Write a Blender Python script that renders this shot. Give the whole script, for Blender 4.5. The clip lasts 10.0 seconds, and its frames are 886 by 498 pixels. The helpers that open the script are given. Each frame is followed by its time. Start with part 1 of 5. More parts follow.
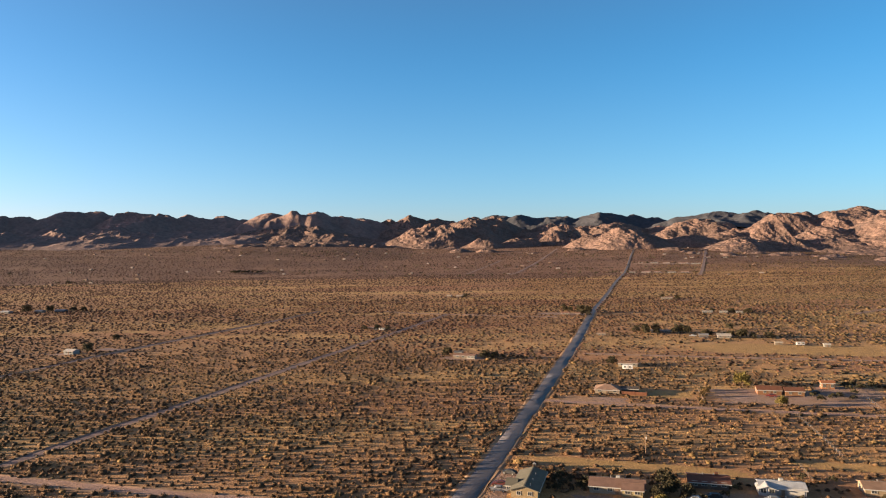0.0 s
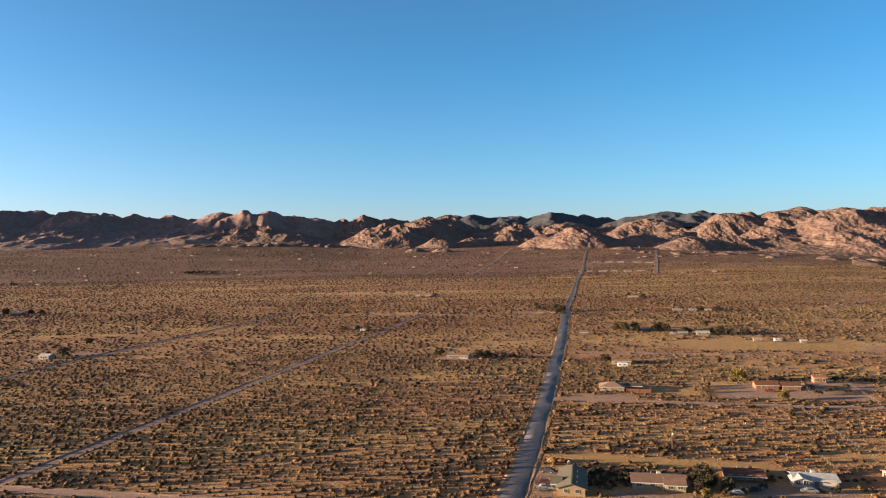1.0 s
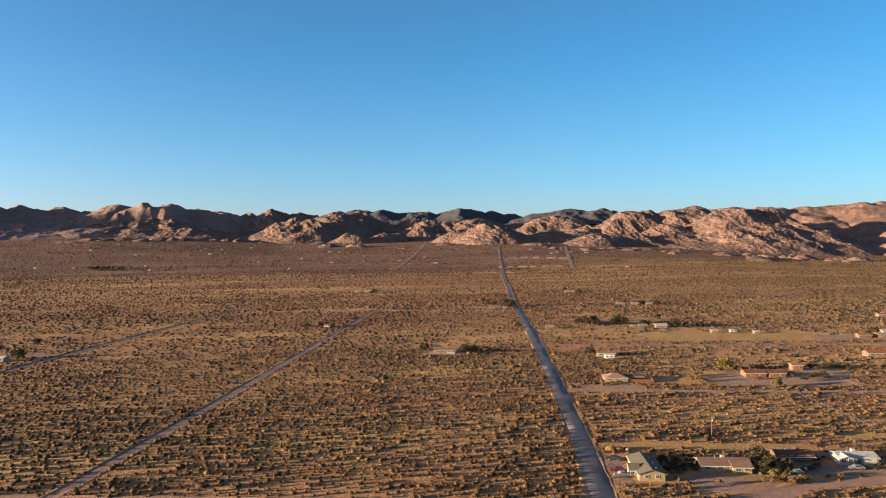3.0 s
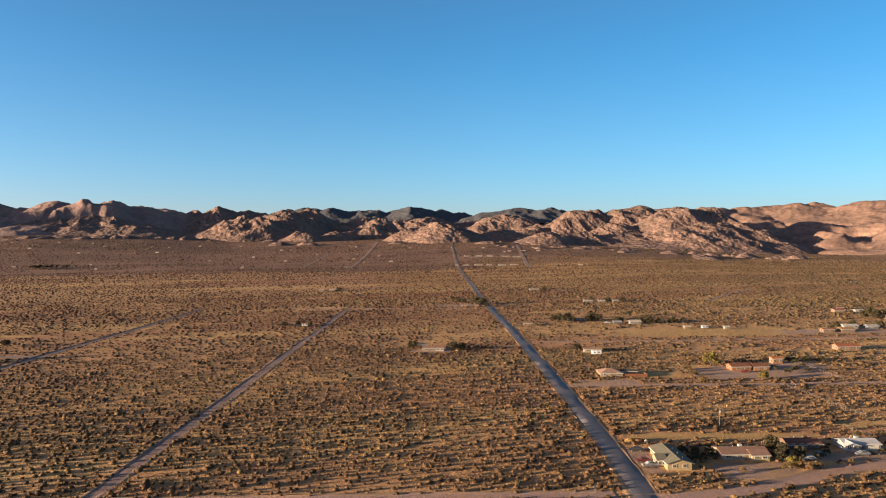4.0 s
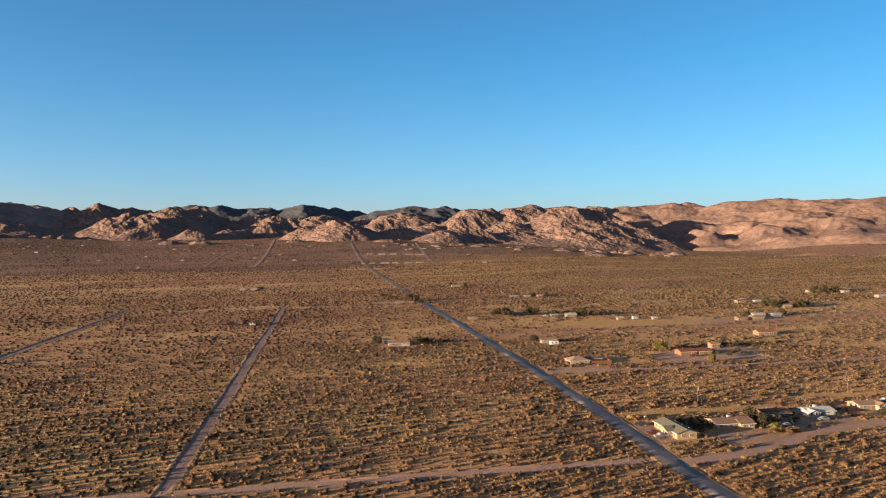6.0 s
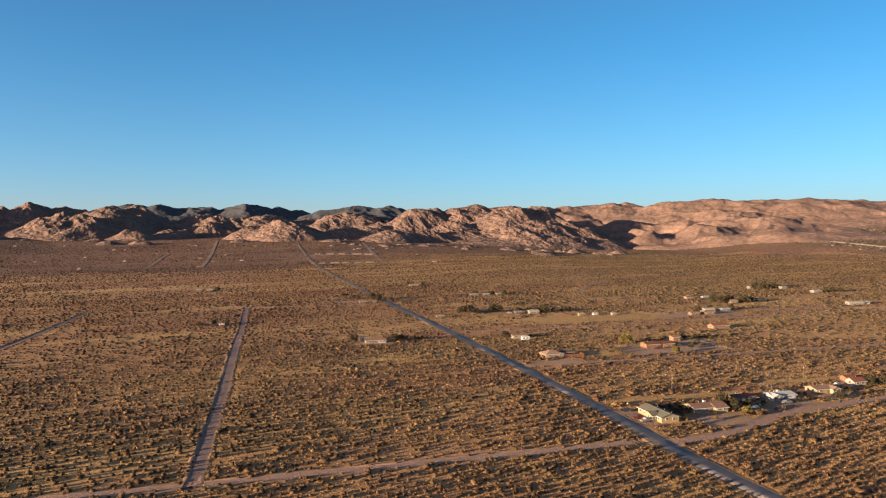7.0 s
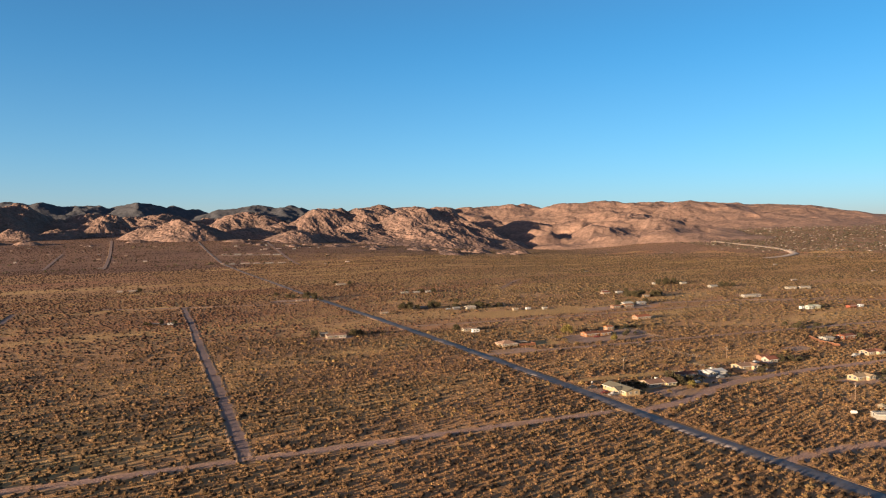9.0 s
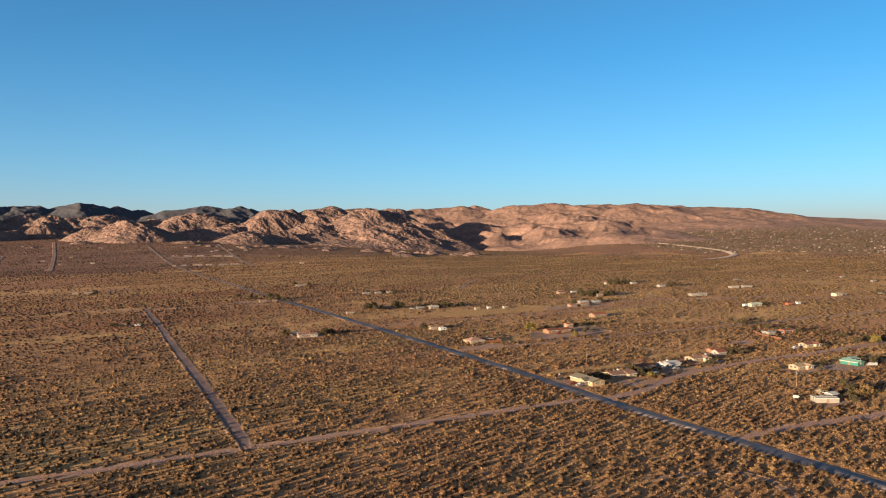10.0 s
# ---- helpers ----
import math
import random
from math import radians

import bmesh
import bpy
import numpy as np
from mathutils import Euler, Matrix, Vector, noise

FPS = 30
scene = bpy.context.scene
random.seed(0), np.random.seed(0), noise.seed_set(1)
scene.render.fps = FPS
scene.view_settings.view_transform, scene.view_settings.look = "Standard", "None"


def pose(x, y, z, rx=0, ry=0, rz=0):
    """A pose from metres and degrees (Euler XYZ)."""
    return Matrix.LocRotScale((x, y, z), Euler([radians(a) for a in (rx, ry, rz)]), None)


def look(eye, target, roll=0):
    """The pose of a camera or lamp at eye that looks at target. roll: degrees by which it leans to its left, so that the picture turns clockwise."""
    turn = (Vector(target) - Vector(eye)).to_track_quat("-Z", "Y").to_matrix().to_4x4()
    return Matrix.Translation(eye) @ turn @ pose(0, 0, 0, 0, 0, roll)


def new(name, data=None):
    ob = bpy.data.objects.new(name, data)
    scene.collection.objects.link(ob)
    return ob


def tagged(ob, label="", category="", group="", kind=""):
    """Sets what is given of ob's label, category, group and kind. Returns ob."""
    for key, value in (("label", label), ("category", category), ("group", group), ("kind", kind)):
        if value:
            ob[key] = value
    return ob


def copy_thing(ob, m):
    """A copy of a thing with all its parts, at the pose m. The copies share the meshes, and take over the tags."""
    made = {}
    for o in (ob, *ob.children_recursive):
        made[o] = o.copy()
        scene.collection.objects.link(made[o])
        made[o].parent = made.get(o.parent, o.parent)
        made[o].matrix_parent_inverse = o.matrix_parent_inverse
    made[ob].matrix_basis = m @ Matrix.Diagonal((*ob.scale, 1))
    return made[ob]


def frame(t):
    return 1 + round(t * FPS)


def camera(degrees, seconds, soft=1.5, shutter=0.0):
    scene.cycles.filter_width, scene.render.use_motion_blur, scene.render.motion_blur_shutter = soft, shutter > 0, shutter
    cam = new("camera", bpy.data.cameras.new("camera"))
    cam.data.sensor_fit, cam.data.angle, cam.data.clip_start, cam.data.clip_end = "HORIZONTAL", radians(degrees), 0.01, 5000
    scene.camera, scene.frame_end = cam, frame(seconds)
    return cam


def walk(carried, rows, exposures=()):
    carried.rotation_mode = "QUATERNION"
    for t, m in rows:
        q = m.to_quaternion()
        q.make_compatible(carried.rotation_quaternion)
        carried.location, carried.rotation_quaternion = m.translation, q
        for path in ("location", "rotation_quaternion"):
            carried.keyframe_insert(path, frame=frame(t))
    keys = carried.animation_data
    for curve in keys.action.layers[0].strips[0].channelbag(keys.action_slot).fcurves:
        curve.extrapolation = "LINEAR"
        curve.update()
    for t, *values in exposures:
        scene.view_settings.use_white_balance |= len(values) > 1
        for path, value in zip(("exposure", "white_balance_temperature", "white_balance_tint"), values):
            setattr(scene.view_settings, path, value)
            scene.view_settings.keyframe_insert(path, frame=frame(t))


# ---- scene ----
cam = camera(63.8, 10.0, 1.1)
METRES, EYE, TILT, LEAN, TURN = 265.15, 70.0, 0.0, 0.0, 0.0
ROWS = [
    (0.0, 0.0, 0.0, 0.0, -0.0, -0.05, 0.93),
    (0.5, -0.0515, 0.0017, 0.0016, -2.05, -0.1, 0.98),
    (1.0, -0.1019, 0.0029, 0.0029, -4.08, -0.15, 1.03),
    (1.5, -0.1521, 0.005, 0.0043, -6.08, -0.26, 1.03),
    (2.0, -0.2024, 0.0084, 0.0057, -8.02, -0.4, 0.97),
    (3.5, -0.353, 0.0264, 0.0082, -14.15, -0.75, 0.68),
    (4.0, -0.4042, 0.0315, 0.0089, -16.36, -0.83, 0.65),
    (4.5, -0.4539, 0.0347, 0.0097, -18.52, -0.89, 0.64),
    (5.0, -0.5036, 0.0351, 0.0105, -20.76, -0.94, 0.67),
    (5.5, -0.5545, 0.0331, 0.0117, -23.12, -1.02, 0.7),
    (7.0, -0.7053, 0.0186, 0.0153, -30.15, -1.2, 0.84),
    (7.5, -0.7549, 0.0125, 0.0163, -32.55, -1.22, 0.82),
    (8.0, -0.8049, 0.0074, 0.0173, -34.57, -1.21, 0.8),
    (8.5, -0.8558, 0.0035, 0.0183, -36.51, -1.26, 0.78),
    (9.0, -0.9051, -0.002, 0.0191, -38.46, -1.31, 0.8),
    (9.5, -0.9496, -0.0115, 0.0199, -40.4, -1.27, 0.77),
    (10.0, -0.9929, -0.0261, 0.0207, -42.53, -1.24, 0.72),
]
walk(cam, [(t, pose(0, 0, EYE, TILT, LEAN, TURN) @ pose(METRES * x, METRES * y, METRES * z, 90 + pitch, roll, yaw)) for t, x, y, z, yaw, pitch, roll in ROWS],
     exposures=[(0.0, 1.73), (5.0, 1.65), (10.0, 1.52)])

# ---- light ----
SUN_EL, SUN_DIR = 6.3, 0.0          # height of the sun, heading of its rays (degrees from +x)
world = bpy.data.worlds.new("sky")
scene.world = world
world.use_nodes = True
wn = world.node_tree
sky = wn.nodes.new("ShaderNodeTexSky")
sky.sky_type = "NISHITA"
sky.sun_disc = False
sky.sun_elevation = radians(SUN_EL)
sky.sun_rotation = radians(-90 + -SUN_DIR)
sky.altitude, sky.air_density, sky.dust_density, sky.ozone_density = 800, 0.7, 0.8, 7.0
warm = wn.nodes.new("ShaderNodeMix")                # white balance of the sky
warm.data_type, warm.blend_type = "RGBA", "MULTIPLY"
warm.inputs["Factor"].default_value, warm.inputs["B"].default_value = 1.0, (3.30, 1.0, 0.517, 1)
wn.links.new(sky.outputs[0], warm.inputs["A"])
up = wn.nodes.new("ShaderNodeSeparateXYZ")
wn.links.new(wn.nodes.new("ShaderNodeTexCoord").outputs["Generated"], up.inputs[0])
pale = wn.nodes.new("ShaderNodeFloatCurve")         # deepest blue a third of the way up, paler in the haze below and towards the zenith
for spot, sat in zip(pale.mapping.curves[0].points, ((0.0, 0.70), (1.0, 0.40))):
    spot.location = sat
for spot_at in ((0.16, 0.93), (0.30, 1.0), (0.42, 0.86), (0.65, 0.46)):
    pale.mapping.curves[0].points.new(*spot_at)
pale.mapping.update()
wn.links.new(up.outputs["Z"], pale.inputs["Value"])
more = wn.nodes.new("ShaderNodeMath")
more.operation = "MULTIPLY"
more.inputs[1].default_value = 1.02
wn.links.new(pale.outputs[0], more.inputs[0])
haze = wn.nodes.new("ShaderNodeHueSaturation")
wn.links.new(more.outputs[0], haze.inputs["Saturation"])
dim = wn.nodes.new("ShaderNodeFloatCurve")
for spot, value in zip(dim.mapping.curves[0].points, ((0.0, 0.76), (1.0, 0.27))):
    spot.location = value
for spot_at in ((0.16, 0.94), (0.27, 1.0), (0.42, 0.86), (0.65, 0.40)):
    dim.mapping.curves[0].points.new(*spot_at)
dim.mapping.update()
wn.links.new(up.outputs["Z"], dim.inputs["Value"])
bright = wn.nodes.new("ShaderNodeMath")
bright.operation = "MULTIPLY"
wn.links.new(dim.outputs[0], bright.inputs[0])
wn.links.new(bright.outputs[0], haze.inputs["Value"])
haze.inputs["Hue"].default_value = 0.497
east = wn.nodes.new("ShaderNodeMapRange")           # a little dimmer opposite the sun
for sock, value in (("From Min", 0.35), ("From Max", 0.95), ("To Min", 1.0), ("To Max", 0.86)):
    east.inputs[sock].default_value = value
wn.links.new(up.outputs["X"], east.inputs["Value"])
wn.links.new(east.outputs["Result"], bright.inputs[1])
wn.links.new(warm.outputs["Result"], haze.inputs["Color"])
wn.links.new(haze.outputs[0], wn.nodes["Background"].inputs[0])
wn.nodes["Background"].inputs[1].default_value = 0.185
sun = new("sun", bpy.data.lights.new("sun", "SUN"))
sun.data.energy, sun.data.angle, sun.data.color = 5.5, radians(0.8), (1.0, 0.735, 0.455)
ray = Vector((math.cos(radians(SUN_DIR)), math.sin(radians(SUN_DIR)), -math.tan(radians(SUN_EL))))
sun.matrix_world = look((0, 0, 300), Vector((0, 0, 300)) + ray)


# ---- materials ----
def material(name, base, other=None, scale=1.0, rough=0.9, bump=0.0, bump_scale=None, fine=None, metal=0.0, vary=0.0, third=None, third_scale=0.02, bump_size=0.1, blocks=0.0, stretch=None, fourth=None):
    """Two colours mixed by broad noise, a third one in patches, a finer grain over them, a relief, and a shift from piece to piece."""
    m = bpy.data.materials.new(name)
    m.use_nodes = True
    nt = m.node_tree
    bsdf = nt.nodes["Principled BSDF"]
    bsdf.inputs["Roughness"].default_value, bsdf.inputs["Metallic"].default_value = rough, metal
    bsdf.inputs["Specular IOR Level"].default_value = 0.25 if rough > 0.6 else 0.5
    co = nt.nodes.new("ShaderNodeTexCoord").outputs["Object"]

    def noise_node(s, detail=4.0, rgh=0.6, along=None):
        n = nt.nodes.new("ShaderNodeTexNoise")
        n.inputs["Scale"].default_value, n.inputs["Detail"].default_value, n.inputs["Roughness"].default_value = s, detail, rgh
        if along:
            turn = nt.nodes.new("ShaderNodeMapping")
            turn.inputs["Scale"].default_value, turn.inputs["Rotation"].default_value = along, (0, 0, 0.2)
            nt.links.new(co, turn.inputs["Vector"])
            nt.links.new(turn.outputs["Vector"], n.inputs["Vector"])
        else:
            nt.links.new(co, n.inputs["Vector"])
        return n.outputs["Fac"]

    def ramp(fac, lo, hi):
        r = nt.nodes.new("ShaderNodeMapRange")
        r.inputs["From Min"].default_value, r.inputs["From Max"].default_value = lo, hi
        nt.links.new(fac, r.inputs["Value"])
        return r.outputs["Result"]

    def mix(fac, a, b, kind="MIX"):
        x = nt.nodes.new("ShaderNodeMix")
        x.data_type, x.blend_type = "RGBA", kind
        for sock, v in ((x.inputs["Factor"], fac), (x.inputs["A"], a), (x.inputs["B"], b)):
            if isinstance(v, (tuple, float, int)):
                sock.default_value = (*v, 1) if isinstance(v, tuple) else v
            else:
                nt.links.new(v, sock)
        return x.outputs["Result"]

    col = base
    if other:
        col = mix(ramp(noise_node(scale), 0.36, 0.64), base, other)
    if third:
        col = mix(ramp(noise_node(third_scale, 5.0, along=stretch), 0.45, 0.68), col, third)
    if fourth:
        col = mix(ramp(noise_node(third_scale * 2.3, 5.0, along=stretch), 0.46, 0.60), col, fourth)
    if fine:
        g = ramp(noise_node(fine[0], 3.0, 0.7), 0.3, 0.7)
        lo, hi = 1 - fine[1], 1 + fine[1]
        sh = mix(g, (lo, lo, lo), (hi, hi, hi))
        col = mix(1.0, col, sh, "MULTIPLY")
    if vary:
        geo = nt.nodes.new("ShaderNodeNewGeometry")
        sh = mix(geo.outputs["Random Per Island"], (1 - vary, 1 - vary, 1 - vary), (1 + vary, 1 + vary * 0.9, 1 + vary * 0.7))
        col = mix(1.0, col, sh, "MULTIPLY")
    if isinstance(col, tuple):
        bsdf.inputs["Base Color"].default_value = (*col, 1)
    else:
        nt.links.new(col, bsdf.inputs["Base Color"])
    if bump:
        b = nt.nodes.new("ShaderNodeBump")
        b.inputs["Strength"].default_value, b.inputs["Distance"].default_value = bump, bump_size
        relief = noise_node(bump_scale or scale * 4, 6.0, 0.65)
        if blocks:
            cell = nt.nodes.new("ShaderNodeTexVoronoi")
            cell.inputs["Scale"].default_value, cell.inputs["Randomness"].default_value = blocks, 1.0
            nt.links.new(co, cell.inputs["Vector"])
            add = nt.nodes.new("ShaderNodeMath")
            add.operation = "SUBTRACT"
            nt.links.new(relief, add.inputs[0])
            nt.links.new(cell.outputs["Distance"], add.inputs[1])
            relief = add.outputs[0]
        nt.links.new(relief, b.inputs["Height"])
        nt.links.new(b.outputs["Normal"], bsdf.inputs["Normal"])
    return m


M_GROUND = material("desert_sand", (0.370, 0.203, 0.104), (0.415, 0.236, 0.116), 0.12, 0.95, 0.6, 0.9, (1.7, 0.3), third=(0.315, 0.142, 0.080), third_scale=0.0045, bump_size=1.0, stretch=(0.22, 1, 1), fourth=(0.49, 0.306, 0.132))
M_FAN = material("reddish_gravel", (0.280, 0.154, 0.100), (0.240, 0.134, 0.089), 0.012, 0.95, 0.6, 0.3, (0.2, 0.25), third=(0.185, 0.102, 0.074), third_scale=0.003, bump_size=1.0, stretch=(0.4, 1, 1))
M_ASPHALT = material("worn_asphalt", (0.078, 0.072, 0.086), (0.104, 0.095, 0.108), 0.25, 0.6, 0.35, 6.0, (1.5, 0.2), third=(0.15, 0.125, 0.122), third_scale=0.1)
M_DIRT = material("graded_dirt", (0.365, 0.238, 0.202), (0.305, 0.200, 0.172), 0.3, 0.95, 0.8, 1.5, (1.6, 0.25), third=(0.38, 0.225, 0.150), third_scale=0.06, bump_size=0.3)
M_YARD = material("bare_yard_dirt", (0.345, 0.235, 0.195), (0.285, 0.195, 0.162), 0.25, 0.95, 0.9, 1.2, (1.4, 0.28), third=(0.35, 0.215, 0.125), third_scale=0.07, bump_size=0.4)
# track dirt, darkened to take in the berm and bush shade on the left tracks
M_TRACK = material("shaded_track_dirt", (0.272, 0.186, 0.168), (0.220, 0.152, 0.140), 0.3, 0.95, 0.5, 2.0, (2.5, 0.2))
M_BERM = material("loose_sand", (0.37, 0.235, 0.145), (0.31, 0.20, 0.125), 0.4, 0.95, 0.6, 2.0, (2.0, 0.2))
M_ROCK = material("granite_rock", (0.215, 0.138, 0.114), (0.170, 0.111, 0.095), 0.02, 0.9, 0.8, 0.085, (0.11, 0.42), third=(0.120, 0.084, 0.075), third_scale=0.012, bump_size=8.0, blocks=0.045)
M_SLOPE = material("bare_slope", (0.250, 0.156, 0.124), (0.202, 0.129, 0.105), 0.012, 0.92, 0.8, 0.05, (0.05, 0.36), third=(0.155, 0.103, 0.088), third_scale=0.009, bump_size=7.0)
M_FARROCK = material("far_slope", (0.255, 0.172, 0.156), (0.205, 0.140, 0.130), 0.008, 0.92, 0.8, 0.04, (0.05, 0.25), bump_size=6.0)
# dark blue-grey base colour holds the haze and shade of the distant ridge
M_FARHAZE = material("hazed_far_slope", (0.074, 0.076, 0.092), (0.060, 0.063, 0.078), 0.01, 0.95, 0.7, 0.04, (0.05, 0.2), bump_size=5.0)
M_BUSH = material("creosote_leaves", (0.094, 0.057, 0.031), (0.073, 0.047, 0.026), 0.09, 0.9, vary=0.45, third=(0.098, 0.052, 0.031), third_scale=0.006)
M_HIGHWAY = material("pale_concrete", (0.62, 0.48, 0.38), (0.54, 0.41, 0.32), 0.05, 0.9, fine=(0.4, 0.1))
M_FIELD = material("pale_dry_field", (0.44, 0.272, 0.112), (0.37, 0.225, 0.095), 0.2, 0.95, 1.0, 1.2, (2.0, 0.2), bump_size=0.4)
M_DRYBUSH = material("golden_dry_leaves", (0.150, 0.098, 0.042), (0.118, 0.078, 0.035), 0.5, 0.9, vary=0.3)
M_FARBUSH = material("dense_dark_scrub", (0.073, 0.038, 0.025), (0.060, 0.033, 0.021), 0.01, 0.9, vary=0.4, third=(0.080, 0.037, 0.025), third_scale=0.003)
M_EASTBUSH = material("yellow_brown_scrub", (0.094, 0.062, 0.031), (0.074, 0.050, 0.026), 0.01, 0.9, vary=0.4)
M_GRASS = material("dry_grass", (0.325, 0.204, 0.086), (0.266, 0.160, 0.071), 0.08, 0.9, vary=0.3)
M_LEAF = material("tree_leaves", (0.046, 0.040, 0.022), (0.060, 0.050, 0.026), 0.5, 0.8, vary=0.35)
M_YELLOW_LEAF = material("yellow_green_leaves", (0.165, 0.130, 0.036), (0.12, 0.10, 0.030), 0.5, 0.8, vary=0.3)
M_BARK = material("bark", (0.14, 0.095, 0.065), (0.10, 0.07, 0.05), 3.0, 0.95, 0.6, 10.0)
M_GLASS = material("window_glass", (0.03, 0.035, 0.04), rough=0.08)
M_WOOD = material("weathered_wood", (0.22, 0.15, 0.10), (0.16, 0.11, 0.08), 1.5, 0.9, 0.4, 12.0)
M_METAL = material("dull_metal", (0.45, 0.45, 0.45), (0.36, 0.36, 0.36), 1.0, 0.45, metal=0.7)
M_TRIM = material("white_trim", (0.46, 0.44, 0.40), (0.40, 0.38, 0.35), 1.2, 0.7)
M_RUBBER = material("tyre_rubber", (0.02, 0.02, 0.02), rough=0.85)
M_BRICK = material("orange_block", (0.150, 0.063, 0.036), (0.118, 0.051, 0.030), 0.8, 0.9, 0.4, 5.0, (6.0, 0.15))
PAINTS = {}


def paint(colour, rough=0.85):
    """A painted or plastered wall of that colour, a little stained."""
    if (colour, rough) not in PAINTS:
        dark = tuple(c * 0.84 for c in colour)
        PAINTS[colour, rough] = material("plaster", colour, dark, 0.35, rough, 0.25, 6.0, (4.0, 0.08))
    return PAINTS[colour, rough]


ROOFS = {}


def shingle(colour):
    if colour not in ROOFS:
        ROOFS[colour] = material("roofing", colour, tuple(c * 0.78 for c in colour), 0.5, 0.9, 0.5, 5.0, (5.0, 0.18))
    return ROOFS[colour]


# ---- forms ----
def lattice(ix, iy, seed):
    h = (ix.astype(np.int64) * 374761393 + iy.astype(np.int64) * 668265263 + seed * 974711) & 0x7FFFFFFF
    h = ((h ^ (h >> 13)) * 1274126177) & 0x7FFFFFFF
    return ((h ^ (h >> 16)) & 0xFFFF) / 65535.0


def waves(x, y, seed=0):
    """Smooth noise from -1 to 1."""
    fx, fy = np.floor(x), np.floor(y)
    u, v = x - fx, y - fy
    u, v = u * u * u * (u * (6 * u - 15) + 10), v * v * v * (v * (6 * v - 15) + 10)
    a, b = lattice(fx, fy, seed), lattice(fx + 1, fy, seed)
    c, d = lattice(fx, fy + 1, seed), lattice(fx + 1, fy + 1, seed)
    return 2 * (a + (b - a) * u + (c - a) * v + (a - b - c + d) * u * v) - 1


def fractal(x, y, octaves, seed=0, ridged=False, gain=0.5):
    total, amp = np.zeros_like(x), 1.0
    for k in range(octaves):
        n = waves(x, y, seed + k * 7)
        total += amp * ((0.5 - np.abs(n)) * 2 if ridged else n)
        x, y, amp = x * 1.93 + y * 0.41 + 3.1, y * 1.93 - x * 0.41 + 7.7, amp * gain
    return total


def ease(v):
    v = np.clip(v, 0, 1)
    return v * v * (3 - 2 * v)


HOME = (-130.0, 0.0)                 # middle of the flight


def height(x, y):
    """The desert floor: flat, rising to the mountains as a fan, dipping towards the town."""
    x, y = np.asarray(x, float), np.asarray(y, float)
    az, r = np.degrees(np.arctan2(x - HOME[0], y - HOME[1])), np.hypot(x - HOME[0], y - HOME[1])
    rise = np.interp(az, [-60, -30, -20, -13, -6, 0, 8, 20, 28, 40, 50], [82, 82, 94, 102, 94, 78, 76, 78, 50, 5, 0])
    rise = np.where(az < -70, 80 * ease((az + 160) / 90), rise)
    up = rise * np.clip((r - 1900) / 1500, 0, 1.6) ** 1.1
    dip = -16 * ease((az - 30) / 20) * ease((r - 600) / 1800) * ease((170 - az) / 40)
    town = ease((az - 46) / 10) * ease((165 - az) / 40) * (0.35 + 0.65 * ease((84 - az) / 20)) * 165 * np.clip((r - 2700) / 2100, 0, 1.1)
    hollow = -1.4 * np.exp(-((x - 125) / 75) ** 2 - ((y - 195) / 40) ** 2)      # the row of houses lies a little lower
    return 1.7 + up + dip + town + hollow


def ground_at(x, y):
    return float(height(x, y))


def mesh_object(name, verts, faces, mat, smooth=False):
    """A mesh from arrays; faces all of one size."""
    verts, faces = np.asarray(verts, np.float32), np.asarray(faces, np.int32)
    k = faces.shape[1]
    me = bpy.data.meshes.new(name)
    me.vertices.add(len(verts)), me.loops.add(faces.size), me.polygons.add(len(faces))
    me.vertices.foreach_set("co", verts.ravel())
    me.loops.foreach_set("vertex_index", faces.ravel())
    me.polygons.foreach_set("loop_start", np.arange(0, faces.size, k, dtype=np.int32))
    me.polygons.foreach_set("use_smooth", np.full(len(faces), smooth))
    me.update(calc_edges=True)
    me.materials.append(mat)
    return new(name, me)


def sheet(az, r, z_of):
    """Vertices and quads of a polar net round HOME; z_of(x, y) gives heights."""
    a, rr = np.meshgrid(np.radians(az), r, indexing="ij")
    x, y = HOME[0] + rr * np.sin(a), HOME[1] + rr * np.cos(a)
    z = z_of(x, y)
    n, m = x.shape
    i = (np.arange(n - 1)[:, None] * m + np.arange(m - 1)).ravel()
    quads = np.stack([i, i + 1, i + m + 1, i + m], 1)
    return np.stack([x, y, z], -1).reshape(-1, 3), quads


# ---- ground ----
az = np.concatenate([np.arange(-180, -46, 2.0), np.arange(-46, 92, 0.4), np.arange(92, 181, 2.0)])
radii = np.concatenate([[0.5, 5, 12, 20], np.geomspace(30, 1850, 110), np.linspace(1870, 5400, 130)])
v, f = sheet(az, radii, height)
ground = tagged(mesh_object("ground", v, f, M_GROUND, True), "wide flat tan desert ground with scrub", "ground", kind="structure")
ground.data.materials.append(M_FAN)                 # redder gravel on the fan that slopes up to the mountains
mid = v[f].mean(1)[:, :2] - HOME
far = np.hypot(mid[:, 0], mid[:, 1]) + 160 * fractal(mid[:, 0] / 420, mid[:, 1] / 140, 4, 70)
to = np.degrees(np.arctan2(mid[:, 0], mid[:, 1]))
ground.data.polygons.foreach_set("material_index", ((far > 1620 + 32 * np.clip(to - 14, 0, 26)) & (to > -60) & (to < 40) | (far > 2750) & (to >= 40) & (to < 92)).astype(np.int32))


